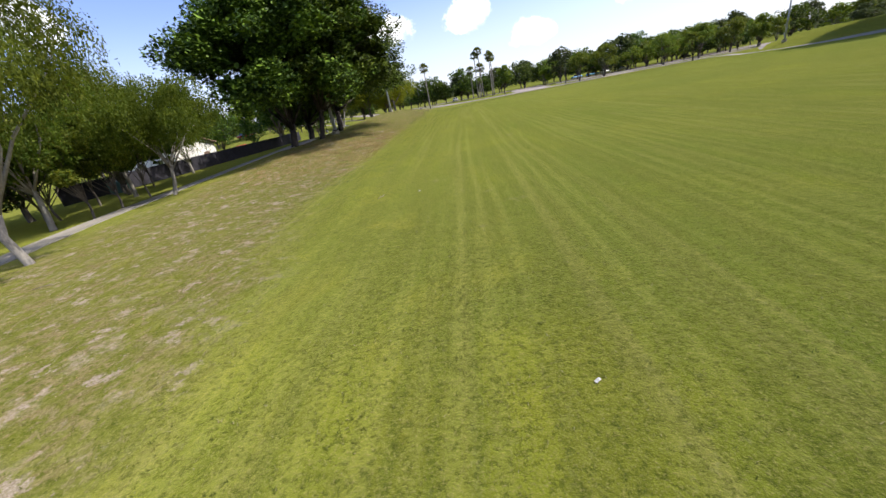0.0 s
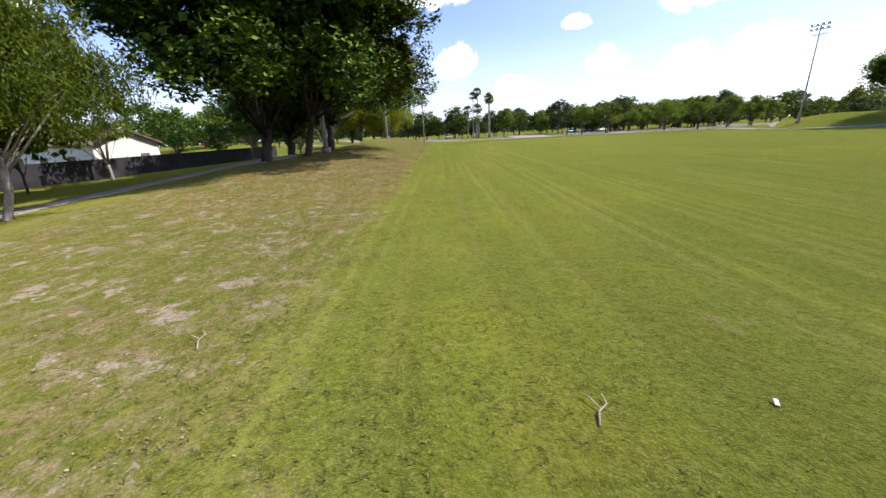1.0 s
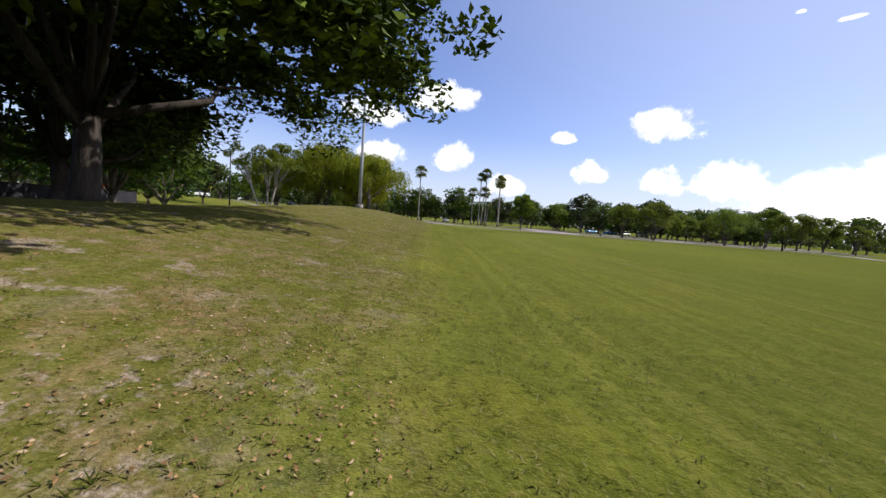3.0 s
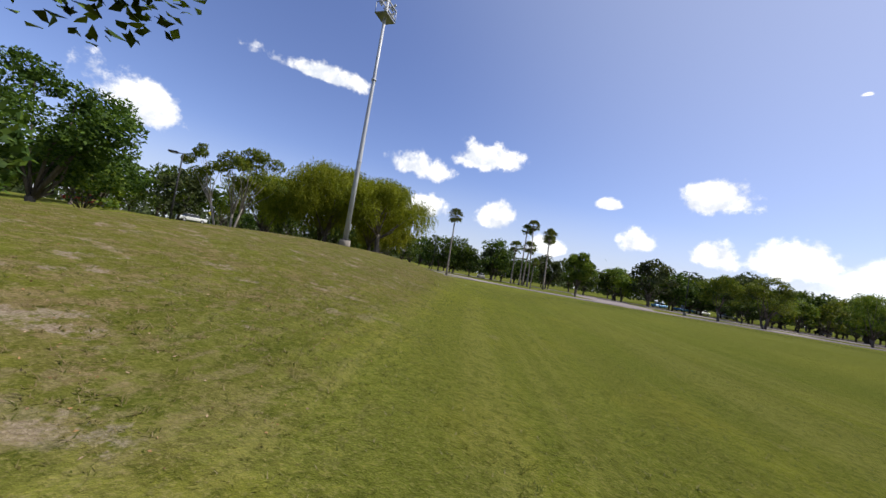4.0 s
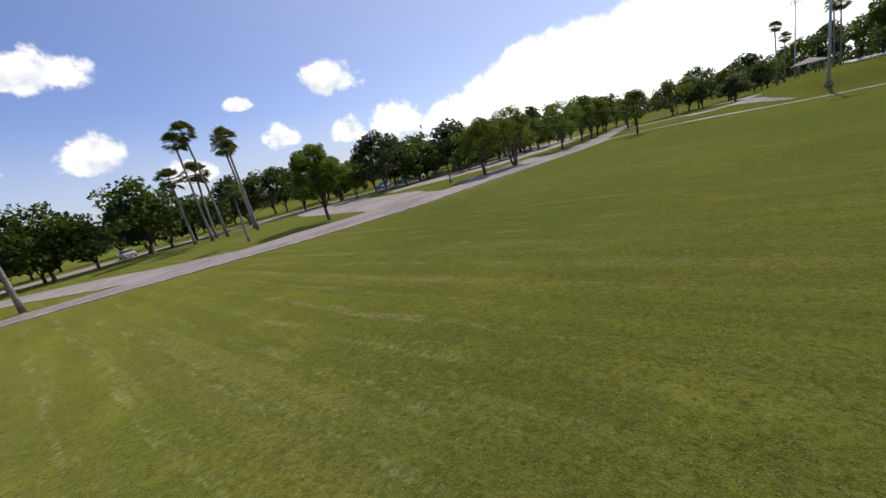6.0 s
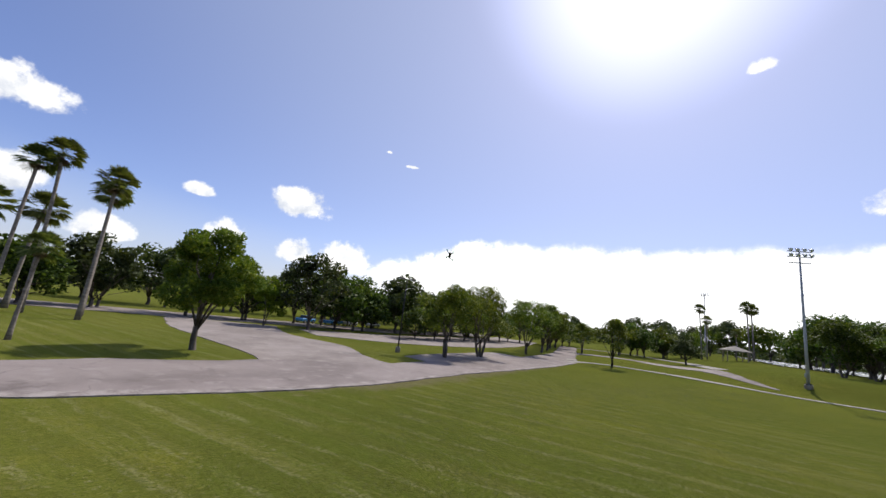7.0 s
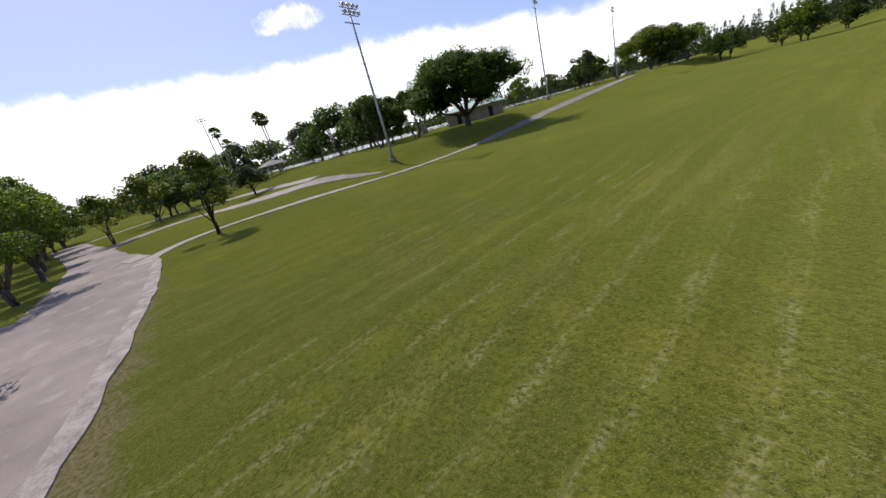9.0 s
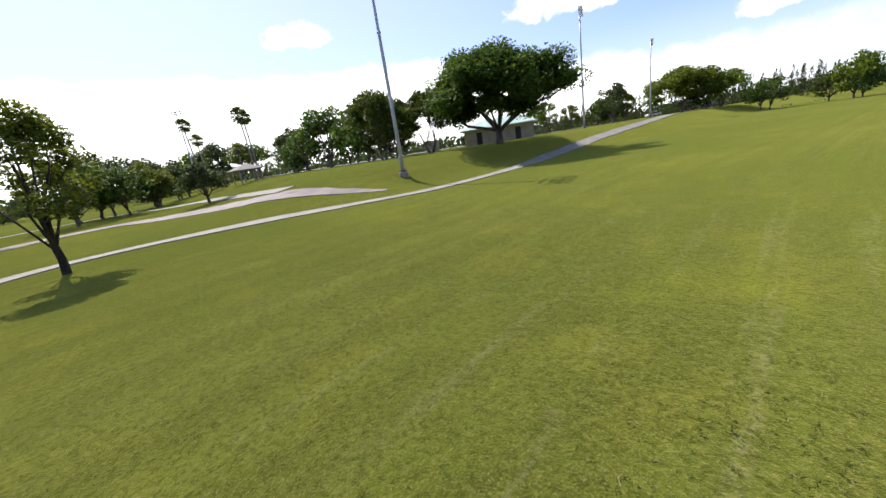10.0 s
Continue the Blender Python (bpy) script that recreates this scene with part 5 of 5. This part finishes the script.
drone((19.0, 102.93, 6.11), Matrix.Rotation(radians(22), 4, "X") @ Matrix.Rotation(radians(-95), 4, "Z") @ Matrix.Rotation(radians(-62), 4, "X"))

# ---- scraps and twigs ----
PAPER = speckled("scrap_paper", (0.38, 0.36, 0.32), (0.58, 0.56, 0.51), 8, 60, 0.8)
TWIG = speckled("dead_twig", (0.20, 0.16, 0.12), (0.38, 0.32, 0.25), 6, 40, 0.9)


def scrap(x, y, size, turn):
    bm = bmesh.new()
    bmesh.ops.create_grid(bm, x_segments=4, y_segments=3, size=size / 2)
    for v in bm.verts:
        v.co.y *= 0.6
        v.co.z = 0.03 + 0.16 * size * math.sin(v.co.x * 31 / (size * 8) + v.co.y * 17) + 0.05 * size * math.cos(v.co.y * 60)
    bmesh.ops.solidify(bm, geom=bm.faces[:], thickness=0.002)
    ob = part("paper_scrap", bm, PAPER)
    ob.location, ob.rotation_euler = (x, y, zat(x, y) - 0.005), (0, 0, radians(turn))
    tagged(ob, "crumpled pale paper scrap lying on the grass", "litter", "paper scraps")


def twig(x, y, length, turn):
    bm = bmesh.new()
    tube(bm, [(-length / 2, 0, 0.012), (-length * 0.1, 0.03, 0.035), (length * 0.25, -0.02, 0.03), (length / 2, 0.04, 0.05)], [0.012, 0.011, 0.008, 0.004], 6)
    tube(bm, [(0, 0.02, 0.033), (length * 0.22, 0.14, 0.06), (length * 0.3, 0.2, 0.05)], [0.007, 0.005, 0.003], 5)
    ob = part("twig", bm, TWIG)
    ob.location, ob.rotation_euler = (x, y, zat(x, y) - 0.01), (0, 0, radians(turn))
    tagged(ob, "pale dead twig lying on the turf", "twig", "fallen twigs")


for x, y, size, turn in ((8.4, -3.8, 0.07, 20), (5.1, 7.2, 0.07, 70), (-0.3, 72.5, 0.08, 40), (1.1, 82.8, 0.09, 10), (-2.0, 82.1, 0.07, 80), (36.6, 109.0, 0.07, 30)):
    scrap(x, y, size, turn)
for x, y, length, turn in ((-6.8, 2.5, 0.8, 15), (-1.3, 8.8, 0.5, 110), (3.5, 7.2, 0.4, 60), (-5.1, 19.5, 0.5, 30), (-2.7, 37.3, 0.9, 5), (-0.9, 36.1, 0.6, 160)):
    twig(x, y, length, turn)

# ---- grass tufts, litter ----


def tufts(seed, count):
    """Short blades over the lawn, thickest along the line of flight and thinning out to the sides."""
    r = np.random.default_rng(seed)
    line = np.array([(7, -5), (3, 5), (0.5, 14), (-0.3, 24), (0, 34), (1, 50), (1.2, 62), (0, 74), (4, 86), (13, 98), (23, 106), (34, 106), (44, 103), (56, 97), (66, 91)], float)
    seg = np.concatenate([[0], np.cumsum(np.linalg.norm(np.diff(line, axis=0), axis=1))])
    t = r.uniform(0, seg[-1], count)
    off = r.normal(0, 1, (count, 2)) * np.where(r.random(count) < 0.6, 2.4, 5.5)[:, None]
    x, y = np.interp(t, seg, line[:, 0]) + off[:, 0], np.interp(t, seg, line[:, 1]) + off[:, 1]
    bare = (x < 0) * (y > 16) * (y < 42) * (r.random(count) < 0.55)
    keep = (y < 109.5) & (np.sin(x * 2.9 + np.sin(y * 2.3)) * np.sin(y * 3.3 + x) + r.normal(0, 0.6, count) > -0.35) & (bare < 0.5)
    x, y = np.repeat(x[keep], 5), np.repeat(y[keep], 5)
    n = len(x)
    x, y = x + r.normal(0, 0.018, n), y + r.normal(0, 0.018, n)
    p = np.stack([x, y, land(x, y) - 0.012], -1)
    a = r.uniform(0, 2 * math.pi, n)
    h, w = r.uniform(0.018, 0.042, (n, 1)) * np.where(x < -0.3, 1.45, 1.0)[:, None], r.uniform(0.004, 0.008, (n, 1))
    side = np.stack([np.cos(a), np.sin(a), 0 * a], -1)
    out = np.stack([-np.sin(a), np.cos(a), 0 * a], -1) * r.uniform(0.5, 1.5, (n, 1)) * h
    lift = np.stack([0 * a, 0 * a, np.ones(n)], -1) * h
    tip = p + out + lift * r.uniform(0.55, 1.0, (n, 1))
    me = quads("grass_tufts", np.stack([p - side * w, p + side * w, tip + side * w * 0.25, tip - side * w * 0.25], 1))
    return me


tagged(part("grass_tufts", tufts(91, 105000), BLADE), "short blades of mown lawn grass", "grass", kind="stuff")


def litter_leaf():
    m, n, b, p = surface("dead_leaf", 0.8, 0.0, 0.1)
    rnd = n.put("ShaderNodeNewGeometry").outputs["Random Per Island"]
    c = n.mix(n.step(rnd, 0.0, 0.6), (0.13, 0.075, 0.035), (0.30, 0.175, 0.080))
    n.wire(n.mix(n.step(rnd, 0.66, 0.80), c, (0.36, 0.26, 0.165)), b.inputs["Base Color"])
    return m


def litter(seed, count):
    """Dead leaves lying in drifts on the thin turf below the bank."""
    r = np.random.default_rng(seed)
    x, y = -0.1 - r.uniform(0, 1, count) ** 1.3 * 9.0 + r.normal(0, 0.25, count), np.where(r.random(count) < 0.72, r.normal(27, 6.5, count), r.uniform(-12, 95, count))
    drift = np.sin(x * 1.9 + np.sin(y * 1.3) * 1.5) * np.sin(y * 1.6 + 0.7 * x) + r.normal(0, 0.6, count)
    keep = (x > -12) & (drift > -0.25 + 0.5 * (np.abs(y - 28) > 16))
    x, y = x[keep], y[keep]
    p = np.stack([x, y, land(x, y) + 0.004], -1)
    q = leaf_cards(r, p, np.array([0, 0, 0.0]), 0.034, 0.02)
    q[:, :, 2] = p[:, None, 2] + (q[:, :, 2] - p[:, None, 2]) * 0.6
    return quads("fallen_leaves", q)


tagged(part("fallen_leaves", litter(92, 120000), litter_leaf()), "brown and pale dead leaves scattered on thin turf", "leaf litter", kind="stuff")
